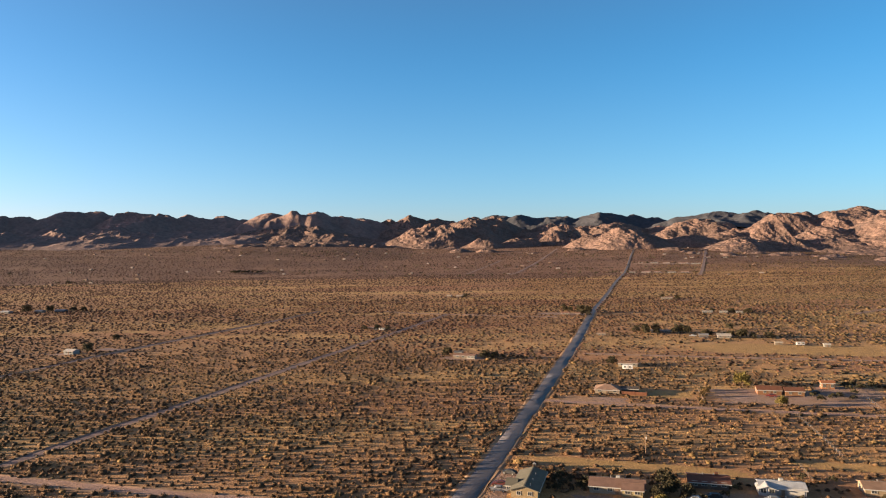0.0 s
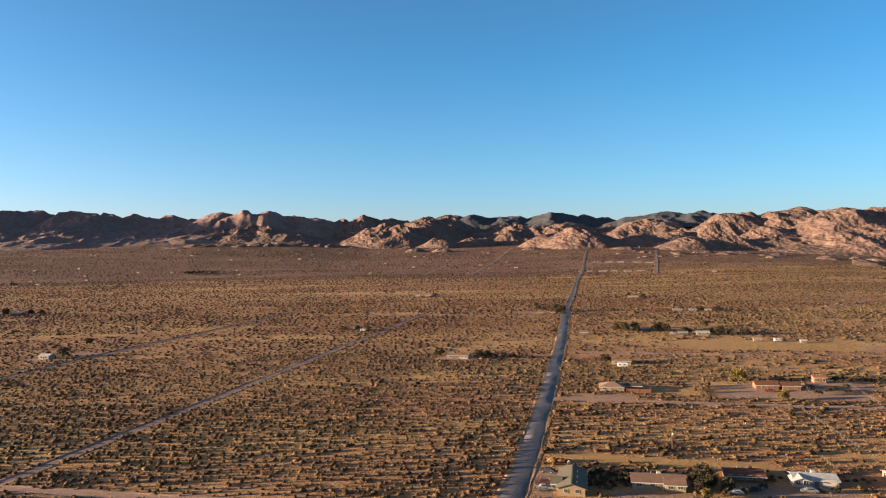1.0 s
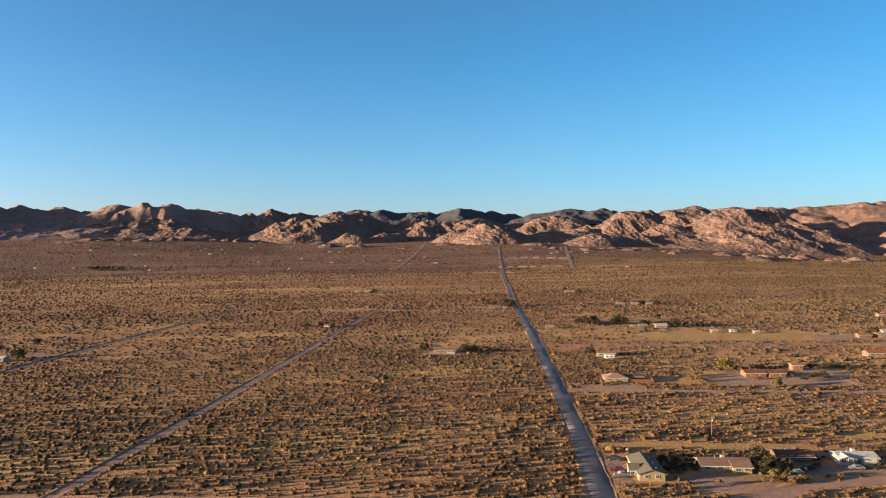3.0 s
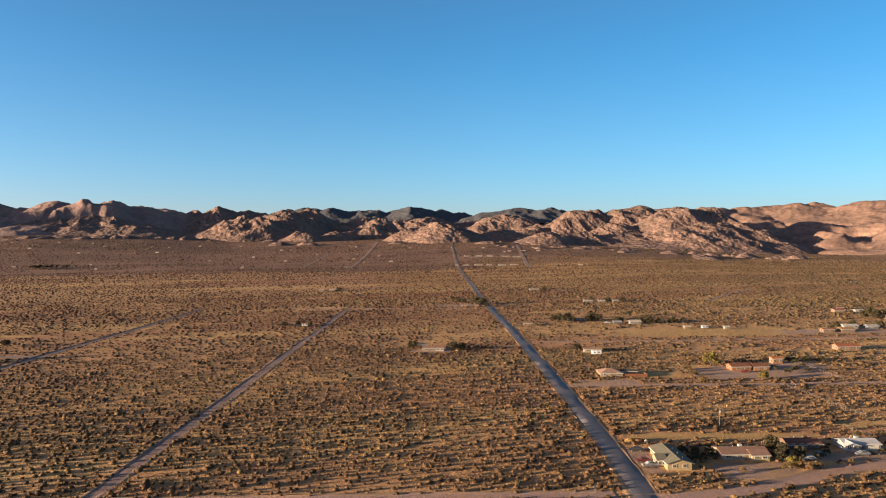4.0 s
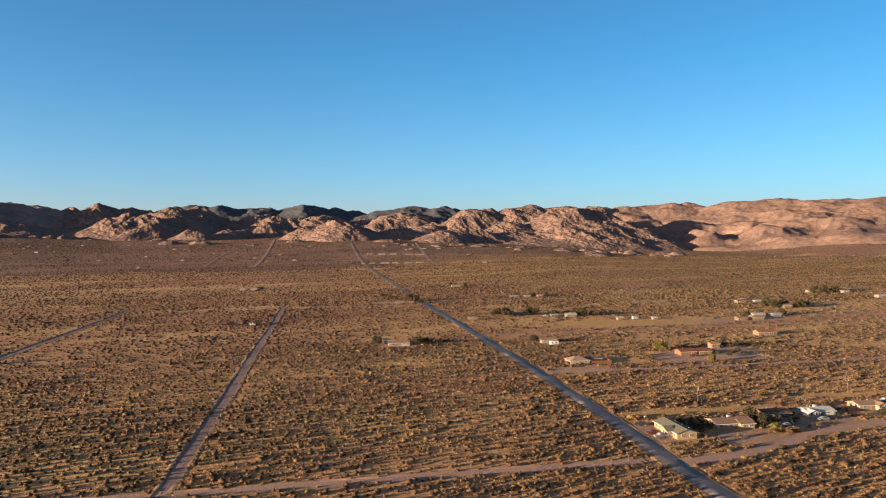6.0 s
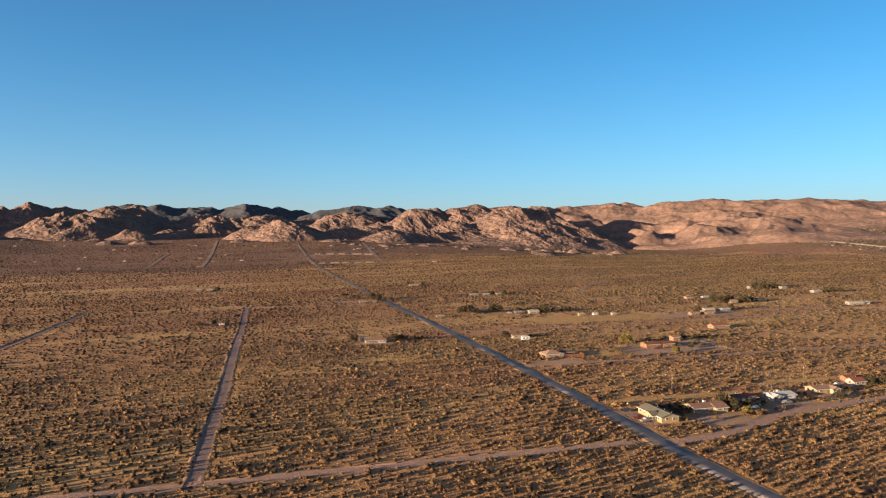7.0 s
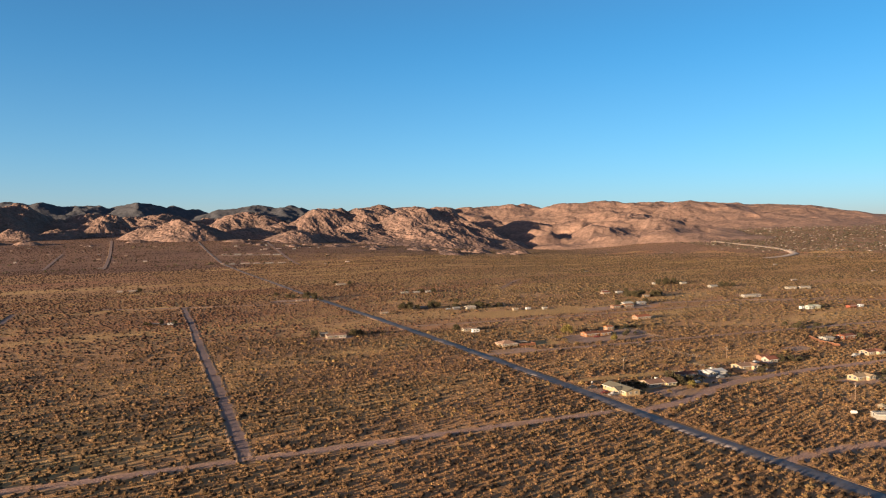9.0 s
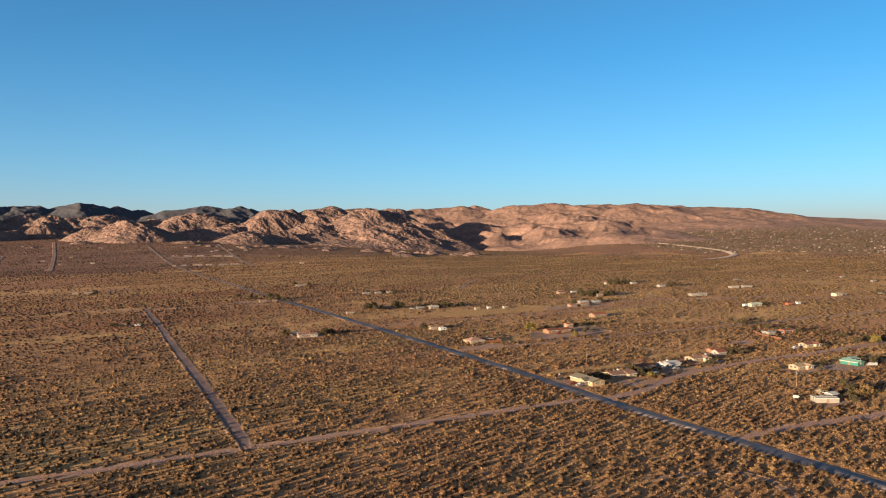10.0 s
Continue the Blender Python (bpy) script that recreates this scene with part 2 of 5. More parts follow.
# ---- mountains ----
def boulders(x, y, size, seed):
    """Rounded blocks packed side by side, 0 at their joints to 1 on top."""
    gx, gy = np.floor(x / size), np.floor(y / size)
    best = np.full(x.shape, 9.0)
    for dx in (-1, 0, 1):
        for dy in (-1, 0, 1):
            cx, cy = gx + dx, gy + dy
            px = (cx + lattice(cx, cy, seed)) * size
            py = (cy + lattice(cx, cy, seed + 5)) * size
            best = np.minimum(best, np.hypot(x - px, y - py) / size)
    return np.sqrt(np.clip(1 - (best * 1.15) ** 2, 0, 1))


def with_spurs(hills, n, seed, reach=0.9):
    """The hills, each with n smaller knolls and spurs on its flanks and at its foot."""
    g = random.Random(seed)
    out = list(hills)
    for hx, hy, h, rad in hills:
        for _ in range(n):
            a, d, k = g.uniform(0, math.tau), rad * reach * g.uniform(0.45, 1.15), g.uniform(0.16, 0.36)
            out.append((hx + d * math.cos(a), hy + d * math.sin(a) * 0.9, h * max(0.12, 1.08 - d / rad) * g.uniform(0.7, 1.0), rad * k))
    return out


def mountain(name, hills, az, r, mat, label, rough, gully, block, seed, peak=1.0, dome=1.5, wide=1.0, span=150, octaves=5):
    """A range as one mesh: hills (x, y, height, radius) grown together, cut by gullies, strewn with blocks."""
    def z_of(x, y):
        wx = x + 60 * fractal(x / 260, y / 260, 3, seed)
        wy = y + 60 * fractal(x / 260, y / 260, 3, seed + 50)
        rel = np.zeros_like(x)
        for hx, hy, h, rad in hills:
            rad *= wide
            d = np.hypot(wx - hx - 8, wy - hy) / rad
            d2 = np.hypot(x - hx, y - hy) / rad
            d = d * 0.6 + d2 * 0.4
            form = np.clip(1 - d ** dome, 0, 1) ** peak
            rel = np.maximum(rel, h * (0.9 * form + 0.1 * np.clip(1.5 - d, 0, 1.5) ** 2 / 2.25))
        near = np.clip(rel / 60, 0, 1)
        cut = fractal(x / span, y / span, octaves, seed + 9, ridged=True, gain=0.45)
        rel = rel + near * (cut - 1.05) * gully
        rel = rel + near * fractal(x / 48, y / 48, 4, seed + 20) * rough
        if block:
            rel = rel + near * (boulders(wx, wy, 70, seed + 8) * block * 1.3 + boulders(wx, y, 31, seed) * block + boulders(x, wy, 14, seed + 3) * block * 0.7 - block * 2.1)
        return height(x, y) - 3 + rel
    v, f = sheet(az, r, z_of)
    keep = (v[:, 2] > height(v[:, 0], v[:, 1]) - 2.0)[f].any(1)
    f = f[keep]
    used = np.unique(f)
    back = np.zeros(len(v), np.int64)
    back[used] = np.arange(len(used))
    return tagged(mesh_object(name, v[used], back[f], mat, not block), label, "mountain", kind="structure")


ROCKY = [(163, 3244, 51, 108), (304, 3278, 53, 110), (374, 3298, 51, 79), (553, 3438, 102, 200), (782, 3019, 93, 233), (662, 3084, 53, 144), (871, 2990, 37, 113), (1042, 2980, 57, 172), (1084, 3392, 60, 193), (1163, 2774, 62, 201), (1351, 2780, 63, 150)]
CRAGS = [(1250, 3489, 114, 246), (1551, 3240, 162, 261), (1626, 3256, 163, 220), (1905, 3266, 185, 436), (1764, 3235, 163, 313), (1863, 2874, 197, 292), (2005, 2895, 199, 343), (2031, 2748, 133, 292), (2049, 2631, 78, 244), (1686, 2753, 47, 315), (1582, 2878, 96, 239), (1859, 2692, 121, 319), (1403, 3368, 84, 220), (1269, 3210, 63, 167)]
SMOOTH = [(2731, 2999, 170, 470), (2470, 2625, 96, 273), (2849, 2808, 148, 440), (2713, 2511, 102, 385), (2929, 2565, 108, 429), (3101, 2511, 95, 440), (2697, 3234, 166, 410), (2991, 2318, 70, 381), (2841, 2006, 43, 309), (2685, 1784, 15, 247), (3058, 2563, 114, 400), (2400, 2330, 48, 230), (2520, 2150, 58, 270), (2600, 1960, 50, 250), (2650, 1800, 36, 220), (2720, 1690, 24, 200)]
RIGHT = [(2538, 3866, 227, 504), (2693, 3691, 233, 443), (2911, 3578, 256, 504), (3107, 3470, 302, 509), (3213, 3437, 307, 458), (3287, 3218, 284, 560), (3449, 3035, 187, 616), (3450, 2709, 77, 603), (3343, 2849, 77, 493), (3606, 2480, 122, 493), (3729, 2377, 113, 499), (3896, 2183, 89, 616), (4035, 2015, 12, 566), (4112, 1841, 12, 566), (4243, 1646, 12, 572), (4296, 1493, 12, 458), (4403, 1317, 27, 520), (4445, 1159, 17, 578)]
FAR = [(390, 4779, 165, 400), (547, 4758, 171, 400), (741, 4726, 153, 458), (1029, 4662, 175, 429), (1227, 4608, 147, 343), (1342, 4572, 127, 286), (1496, 4359, 119, 388), (1684, 4283, 157, 443), (1852, 4207, 166, 388), (1951, 4158, 32, 332), (200, 4796, 12, 458)]
LEFT = [(-2392, 3574, 130, 410), (-2249, 3665, 158, 307), (-2148, 3667, 157, 253), (-2002, 3805, 171, 384), (-1918, 3848, 164, 307), (-1817, 3842, 73, 203), (-1693, 3844, 177, 300), (-1562, 3952, 158, 228), (-1438, 3999, 147, 354), (-1266, 4057, 124, 354), (-1074, 4060, 112, 350), (-932, 3941, 143, 241), (-817, 3916, 163, 238), (-709, 3937, 163, 262), (-621, 3951, 127, 238), (-529, 4015, 150, 241), (-415, 4079, 133, 244)]
MID = [(-184, 3996, 146, 262), (-26, 4050, 143, 217), (176, 3896, 138, 279), (272, 3941, 150, 235), (-306, 4139, 124, 247), (-356, 3633, 12, 304), (-519, 3562, 46, 257), (-65, 3479, 115, 249), (-721, 3731, 82, 317), (-904, 3691, 60, 272), (133, 3598, 123, 214), (473, 3859, 73, 232), (613, 3885, 101, 212), (764, 3801, 76, 232), (910, 3763, 87, 256), (1177, 3783, 65, 238)]
SHADE = [(-2047, 3378, 75, 282), (-1660, 3584, 74, 518), (-1886, 3528, 84, 429), (-1453, 3565, 52, 275), (-987, 3618, 45, 268), (-1355, 3764, 58, 524)]
OUTCROP = [(1397, 2300, 24, 75), (1440, 2240, 19, 60), (1360, 2290, 16, 60), (1290, 1950, 17, 60), (1255, 1850, 12, 50), (1330, 1980, 14, 55), (1500, 2400, 20, 80), (1540, 2470, 24, 80)]

mountain("rocky_hills", with_spurs(ROCKY, 9, 3), np.arange(-2, 42, 0.055), np.arange(2480, 3800, 5), M_ROCK, "low brown granite boulder hills at the desert's edge", 5, 10, 3.2, 11, 0.95, 1.35, 0.9, 100)
g = random.Random(9)
KNOLLS = []                            # low boulder piles strewn along the foot of the hills
for _ in range(120):
    a, h = g.uniform(-15, 44), g.uniform(8, 22)
    d = (3330 if a < 4 else 2960 if a < 20 else 2820) - abs(g.gauss(0, 110)) - (0 if a < 30 else 120)
    if min(abs(a - q) for q in (7.7, 11.5, 16.5, 17.6, 22.6)) < 1.2:      # the roads stay open
        continue
    KNOLLS.append((HOME[0] + d * math.sin(radians(a)), HOME[1] + d * math.cos(radians(a)), h, h * g.uniform(1.7, 3.0)))
mountain("rocky_knolls", KNOLLS, np.arange(-17, 46, 0.06), np.arange(2150, 3420, 5.5), M_ROCK, "low knolls of brown boulders below the hills", 3, 4, 5, 13, 0.8, 1.3)
mountain("rocky_outcrop", with_spurs(OUTCROP, 4, 6), np.arange(36, 46, 0.06), np.arange(1750, 2700, 6), M_ROCK, "low outcrop of brown boulders on the fan", 3, 5, 8, 17, 0.8, 1.4)
mountain("rocky_mountain", with_spurs(CRAGS, 3, 4), np.arange(12, 50, 0.065), np.arange(2400, 4250, 6.5), M_ROCK, "sunlit tan granite mountain strewn with boulders", 4, 8, 2.8, 23, 1.0, 1.4, 1.12, 120)
mountain("rocky_foothills", with_spurs(MID, 8, 5), np.arange(-18, 24, 0.07), np.arange(3000, 4400, 8), M_ROCK, "brown rocky foothills half in shadow", 5, 11, 3.3, 31, 1.0, 1.35, 1.1, 120)
mountain("smooth_hills", SMOOTH, np.arange(34, 68, 0.08), np.arange(2600, 4800, 11), M_SLOPE, "smooth bare brown hills with dark shaded gullies", 1.2, 20, 0, 43, 1.0, 1.8, 1.0, 260, 4)
mountain("brown_ridge", RIGHT, np.arange(30, 88, 0.085), np.arange(3300, 5350, 13), M_SLOPE, "long bare reddish-brown mountain ridge", 3, 18, 0, 57, 0.9, 1.4, 1.3, 420, 6)
mountain("far_ridge", FAR, np.arange(-4, 32, 0.09), np.arange(4300, 5300, 14), M_FARHAZE, "distant bluish-grey mountain ridge", 2, 12, 0, 61, 0.95, 1.2, 1.2)
mountain("dark_ridge", LEFT, np.arange(-46, 4, 0.08), np.arange(3600, 4900, 11), M_FARROCK, "dark shaded mountain ridge with rocky crest", 2.5, 12, 0, 71, 1.0, 1.15, 1.25)
mountain("dark_foothills", SHADE, np.arange(-46, -8, 0.08), np.arange(3250, 4400, 11), M_FARROCK, "low shaded foothills below the ridge", 3, 12, 3, 83, 1.0, 1.3, 1.1)
# added out of view, only to cast shade over the dark ridge
mountain("unseen_west_mountain", [(-4300, 3720, 470, 640), (-4300, 4250, 480, 640), (-4300, 4700, 490, 720), (-4500, 5300, 470, 900)], np.arange(-62, -36, 0.4), np.arange(5000, 7800, 40), M_FARROCK, "unseen high mountain added to shade the dark ridge", 8, 40, 0, 91)


# ---- roads ----
def smooth_line(points, step=6.0):
    """A polyline with rounded bends, in even steps."""
    p = [Vector(q) for q in points]
    out = []
    for i in range(len(p) - 1):
        a, b, c, d = p[max(i - 1, 0)], p[i], p[i + 1], p[min(i + 2, len(p) - 1)]
        n = max(2, int((c - b).length / step))
        for k in range(n):
            t = k / n
            out.append(0.5 * ((2 * b) + (c - a) * t + (2 * a - 5 * b + 4 * c - d) * t * t + (3 * b - a - 3 * c + d) * t ** 3))
    return np.array([*out, p[-1]])


def ribbon(name, points, profile, mat, label, category, lift=0.0, wobble=0.3, seed=0, bank=None):
    """A road: a cross-section (offset, height) drawn along a line on the ground."""
    c = smooth_line(points)
    d = np.gradient(c, axis=0)
    d /= np.linalg.norm(d, axis=1)[:, None]
    side = np.stack([d[:, 1], -d[:, 0]], 1)
    s = np.concatenate([[0], np.cumsum(np.linalg.norm(np.diff(c, axis=0), axis=1))])
    off = np.array([p[0] for p in profile])
    up = np.array([p[1] for p in profile])
    o = off[None, :] + wobble * np.sign(off)[None, :] * (np.abs(off) > np.abs(off).max() * 0.6)[None, :] * np.stack([waves(s / 9, s * 0 + k, seed) + 0.6 * waves(s / 3.5, s * 0 + k + 30, seed) for k in range(len(off))], 1)
    xy = c[:, None, :] + side[:, None, :] * o[:, :, None]
    far = np.hypot(xy[..., 0] - HOME[0], xy[..., 1] - HOME[1])
    z = height(xy[..., 0], xy[..., 1]) + up[None, :] + lift + far * 0.00015 * (up[None, :] > 0.01)
    v = np.concatenate([xy, z[..., None]], -1).reshape(-1, 3)
    n, m = z.shape
    i = (np.arange(n - 1)[:, None] * m + np.arange(m - 1)).ravel()
    ob = mesh_object(name, v, np.stack([i, i + m, i + m + 1, i + 1], 1), mat, True)
    if bank:
        ob.data.materials.append(bank)
        col = np.tile(np.arange(m - 1), n - 1)
        ob.data.polygons.foreach_set("material_index", ((col < 2) | (col > m - 4)).astype(np.int32))
    return tagged(ob, label, category, kind="structure")


MAIN = [(-162, -397), (-62, -40), (-34.4, 56.8), (-20.6, 107.5), (-8.6, 154), (13, 222), (45.6, 335), (89.7, 493), (134, 661), (157, 750)]
MAIN_FAR = [(156, 746), (226, 989), (327, 1350), (480, 1873), (633, 2405), (750, 2800)]
LEFT_TRACK = [(-147, 221.5), (-145, 229), (-110, 346), (-74, 470), (-38, 590), (4, 738)]
FAR_TRACK = [(-262, 365), (-250, 400), (-222, 510), (-167, 690), (-139, 795)]
CROSS = [(-420, 299), (-219, 241), (-152, 222), (-127, 215), (-88, 204), (-64, 197.5), (-8, 181.5)]
CROSS_EAST = [(-4, 176), (4, 174.2), (14, 173.4), (30, 173.2), (52, 176.8), (70, 180.5), (100, 179), (148, 168.5), (188, 154), (256, 138), (330, 117)]
SOUTH = [(-20, 107), (4, 102), (23, 95), (55, 82), (110, 62)]
LANE = [(44, 316), (109, 295), (171, 277), (216, 264), (330, 230), (458, 194)]
LANE_FAR = [(88, 452), (208, 416), (383, 374), (560, 330)]
DIRT_ROADS = [(LEFT_TRACK, 4.8), (FAR_TRACK, 4.6), (CROSS, 5.0), (CROSS_EAST, 6.2), (SOUTH, 6.0), (LANE, 4.5), (LANE_FAR, 3.5), (MAIN_FAR, 5.0),
              ([(-78, 108), (-69, 103), (-58, 97), (-52, 89), (-54, 79), (-62, 71)], 1.2),
              ([(360, 425), (432, 396), (508, 337), (564, 271), (640, 215)], 7.0), ([(-64, 781), (-33, 753), (20, 728), (76, 700), (110, 690)], 5.0),
              ([(392, 677), (528, 785), (560, 800)], 4.0), ([(573, 1590), (780, 2130), (1016, 2753)], 7.0), ([(164, 1768), (300, 2280), (484, 3020)], 7.0), ([(53, 1850), (194, 2396)], 6.0)]
road = ribbon("road", MAIN, [(-3.1, 0.02), (-2.8, 0.07), (0, 0.13), (2.8, 0.07), (3.1, 0.02)], M_ASPHALT, "straight narrow grey asphalt road across the desert", "road", 0.05, 0.35, 3)
ribbon("road_shoulder", MAIN, [(-4.7, -0.05), (-4.2, 0.07), (-3.7, 0.04), (-2.9, 0.035), (2.9, 0.035), (3.7, 0.04), (4.2, 0.06), (4.7, -0.05)], M_BERM, "pale sandy shoulder of the asphalt road", "road shoulder", 0, 0.5, 8)
for k, (line, w) in enumerate(DIRT_ROADS):
    h = w / 2
    west, east = ((0.23, 0.06), (0.4, 0.06))[k] if k < 2 else (0.18, 0.12)
    ribbon("dirt_road", line, [(-h - 1.5, -0.05), (-h - 0.7, west), (-h, 0.035), (-h * 0.45, 0.02), (0, 0.06), (h * 0.45, 0.02), (h, 0.035), (h + 0.7, east), (h + 1.5, -0.05)], M_ASPHALT if k == 7 else M_TRACK if k < 2 or k == 8 or k > 11 else M_DIRT, "graded pinkish dirt road with sandy banks", "dirt road", 0.02 + 0.004 * k, 0.5, 20 + k, M_BERM)


# ---- scrub ----
rng = np.random.default_rng(5)
U, V = np.array([0.2706, 0.9627]), np.array([0.9627, -0.2706])   # along and across the streets
YARDS = [(13.0, 206, 7.0, 15), (43.5, 187.0, 13, 9), (85, 190.0, 17, 6), (120, 187.5, 10, 5), (151, 315, 34, 18), (184, 322, 15, 13), (97, 327, 17, 9), (222, 456, 60, 24),
         (-262, 487, 9, 4), (11, 441, 14, 7), (200, 205, 10, 6), (60, 104, 8, 5), (150, 128, 14, 8), (128, 140, 12, 7), (310, 425, 40, 12), (520, 1735, 85, 16), (650, 2070, 95, 22), (120, 722, 25, 12), (58, 221, 34, 4.5), (132, 216, 24, 3.5), (-268, 618, 14, 5), (-235, 507, 15, 5), (66, 317, 14, 6)]


PLOTS = [(23, 202, 5, 10), (48, 201, 8, 6), (70, 200, 8, 8), (93, 199, 8, 7), (120, 197, 9, 7), (147, 197, 9, 7), (207, 168, 8, 6), (129, 143, 8, 6), (162, 128, 9, 8), (241, 206, 5, 4), (258, 201, 7, 5), (252, 357, 9, 6), (103, 400, 8, 7),
         (183, 338, 5, 5), (335, 433, 20, 8), (203, 517, 18, 6), (415, 471, 7, 5), (425, 528, 15, 6), (168, 551, 11, 5), (119, 539, 5, 4), (276, 703, 20, 5), (278, 889, 9, 5)]


def clear_of_roads(p, gap, field=False):
    ok = np.ones(len(p), bool)
    for line, w in [(MAIN, 9.0), *DIRT_ROADS]:
        q = np.array(line)
        for a, b in zip(q[:-1], q[1:]):
            t = np.clip(((p - a) @ (b - a)) / ((b - a) @ (b - a)), 0, 1)
            ok &= np.linalg.norm(p - a - t[:, None] * (b - a), axis=1) > w / 2 + gap
    for x, y, l, w in (YARDS[:7] + YARDS[8:] if field else YARDS) + PLOTS:
        d = p - (x, y)
        ok &= ~((np.abs(d @ V) < l + 2 * waves(p[:, 0] / 6, p[:, 1] / 6, 4)) & (np.abs(d @ U) < w + 2 * waves(p[:, 0] / 6, p[:, 1] / 6, 9)))
    return ok


def scatter(r0, r1, spacing, gap, az0=-44, az1=86, field=False):
    """Jittered places between two distances from the flight."""
    ext = np.arange(-r1, r1, spacing)
    x, y = np.meshgrid(ext, ext)
    p = np.stack([x.ravel(), y.ravel()], 1) + rng.uniform(-0.46, 0.46, (x.size, 2)) * spacing
    r, a = np.hypot(p[:, 0], p[:, 1]), np.degrees(np.arctan2(p[:, 0], p[:, 1]))
    p = p[(r >= r0) & (r < r1) & (a > az0) & (a < az1)] + HOME
    return p[clear_of_roads(p, gap, field)]


def tufts(name, p, size, count, blade, mat, label, category, squash=0.75):
    """Shrubs as clouds of small leaf sprays, all in one mesh."""
    n = len(p)
    d = rng.normal(size=(n, count, 3))
    d /= np.linalg.norm(d, axis=2)[..., None]
    d *= rng.uniform(0.35, 1.0, (n, count, 1)) ** 0.6
    d[..., 2] = np.abs(d[..., 2])
    lean = rng.uniform(0.75, 1.25, (n, 1, 3))
    c = d * size[:, None, None] * lean * (1, 1, squash * 1.2)
    tri = c[:, :, None, :] + rng.normal(size=(n, count, 3, 3)) * (blade * size)[:, None, None, None]
    tri[..., 2] = np.maximum(tri[..., 2], 0.0)
    base = np.stack([p[:, 0], p[:, 1], height(p[:, 0], p[:, 1]) - 0.02], 1)
    v = (tri + base[:, None, None, :]).reshape(-1, 3)
    ob = mesh_object(name, v, np.arange(len(v)).reshape(-1, 3), mat)
    return tagged(ob, label, category, kind="stuff")


def mounds(name, p, size, tall, sides, rings, mat, label, category, ragged=0.25):
    """Shrubs or clumps as ragged closed domes, all in one mesh; rings are (radius, height) from the ground up, then a tip."""
    n, k = len(p), len(rings)
    a = np.arange(sides) * math.tau / sides + rng.uniform(0, math.tau, (n, 1))
    lean = rng.normal(0, 0.18, (n, 2))
    v = np.zeros((n, sides * k + 1, 3))
    for j, (rr, zz) in enumerate(rings):
        r = rr * size[:, None] * (1 + rng.normal(0, ragged, (n, sides)))
        z = zz * tall[:, None] * (1 + rng.normal(0, ragged * 0.6, (n, sides)))
        v[:, j * sides:(j + 1) * sides] = np.stack([r * np.cos(a) + lean[:, :1] * z, r * np.sin(a) + lean[:, 1:] * z, z], -1)
    v[:, -1] = np.stack([lean[:, 0] * tall, lean[:, 1] * tall, tall], -1)
    v += np.stack([p[:, 0], p[:, 1], height(p[:, 0], p[:, 1]) - 0.03], 1)[:, None, :]
    f = []
    for i in range(sides):
        m = (i + 1) % sides
        for j in range(k - 1):
            q = (j * sides + i, j * sides + m, (j + 1) * sides + m, (j + 1) * sides + i)
            f += [(q[0], q[1], q[2]), (q[0], q[2], q[3])]
        f.append(((k - 1) * sides + i, (k - 1) * sides + m, k * sides))
    f = (np.array(f)[None] + np.arange(n)[:, None, None] * (sides * k + 1)).reshape(-1, 3)
    return tagged(mesh_object(name, v.reshape(-1, 3), f, mat, True), label, category, kind="stuff")


def shrub_sizes(p, mean):
    patch = 1 + 0.1 * fractal(p[:, 0] / 70, p[:, 1] / 70, 3, 77)
    return mean * np.clip(rng.lognormal(0, 0.28, len(p)) * patch, 0.4, 2.0)


LABEL = "olive-brown creosote bushes spread over the desert"
def dry_ones(p):
    return fractal(p[:, 0] / 9, p[:, 1] / 9, 2, 91) + rng.normal(0, 0.35, len(p)) > 0.95


GOLDEN = "golden dry bushes among the creosote"
def thinned(p, least):
    """Patches of open ground: long bands where few bushes grow."""
    f = fractal(p[:, 0] / 90, p[:, 1] / 34, 3, 38) + 0.5 * fractal(p[:, 0] / 700, p[:, 1] / 120, 2, 64)
    return p[rng.uniform(0, 1, len(p)) < np.clip(0.95 - 1.2 * (f - 0.15), least, 1)]


DOME = [(0.85, 0.0), (1.0, 0.5)]         # a bush is widest below its middle
for near, far, gap, core, sprays, blade in ((40, 240, 2.95, 0.80, 44, 0.148), (240, 340, 3.1, 0.84, 26, 0.185), (340, 480, 3.5, 0.88, 13, 0.235)):
    p = thinned(scatter(near, far, gap, -0.3), 0.75)
    w = shrub_sizes(p, 0.86)
    tall = w * rng.uniform(0.8, 1.1, len(p))
    dry = dry_ones(p)
    for pick, mat, lab in ((~dry, M_BUSH, LABEL), (dry, M_DRYBUSH, GOLDEN)):
        mounds("creosote_bushes", p[pick], w[pick] * core, tall[pick] * 0.92, 4, DOME, mat, lab, "bushes", 0.3)
        tufts("bush_sprays", p[pick], w[pick], sprays, blade, mat, "thin leafy sprays on the bushes", "bushes", 0.92)
for near, far, gap, sprays in ((0, 250, 3.2, 10), (250, 420, 4.2, 0)):      # the desert below and behind the flight
    p = thinned(scatter(near, far, gap, -0.3, -180, 180), 0.75)
    r, a = np.hypot(p[:, 0] - HOME[0], p[:, 1] - HOME[1]), np.degrees(np.arctan2(p[:, 0] - HOME[0], p[:, 1] - HOME[1]))
    p = p[(r < 40) | (a < -44) | (a > 86)]
    w = shrub_sizes(p, 0.9)
    mounds("creosote_bushes", p, w * 0.8, w * rng.uniform(0.7, 1.0, len(p)), 4, DOME, M_BUSH, LABEL, "bushes", 0.3)
    if sprays:
        tufts("bush_sprays", p, w, sprays, 0.25, M_BUSH, "thin leafy sprays on the bushes", "bushes", 0.92)
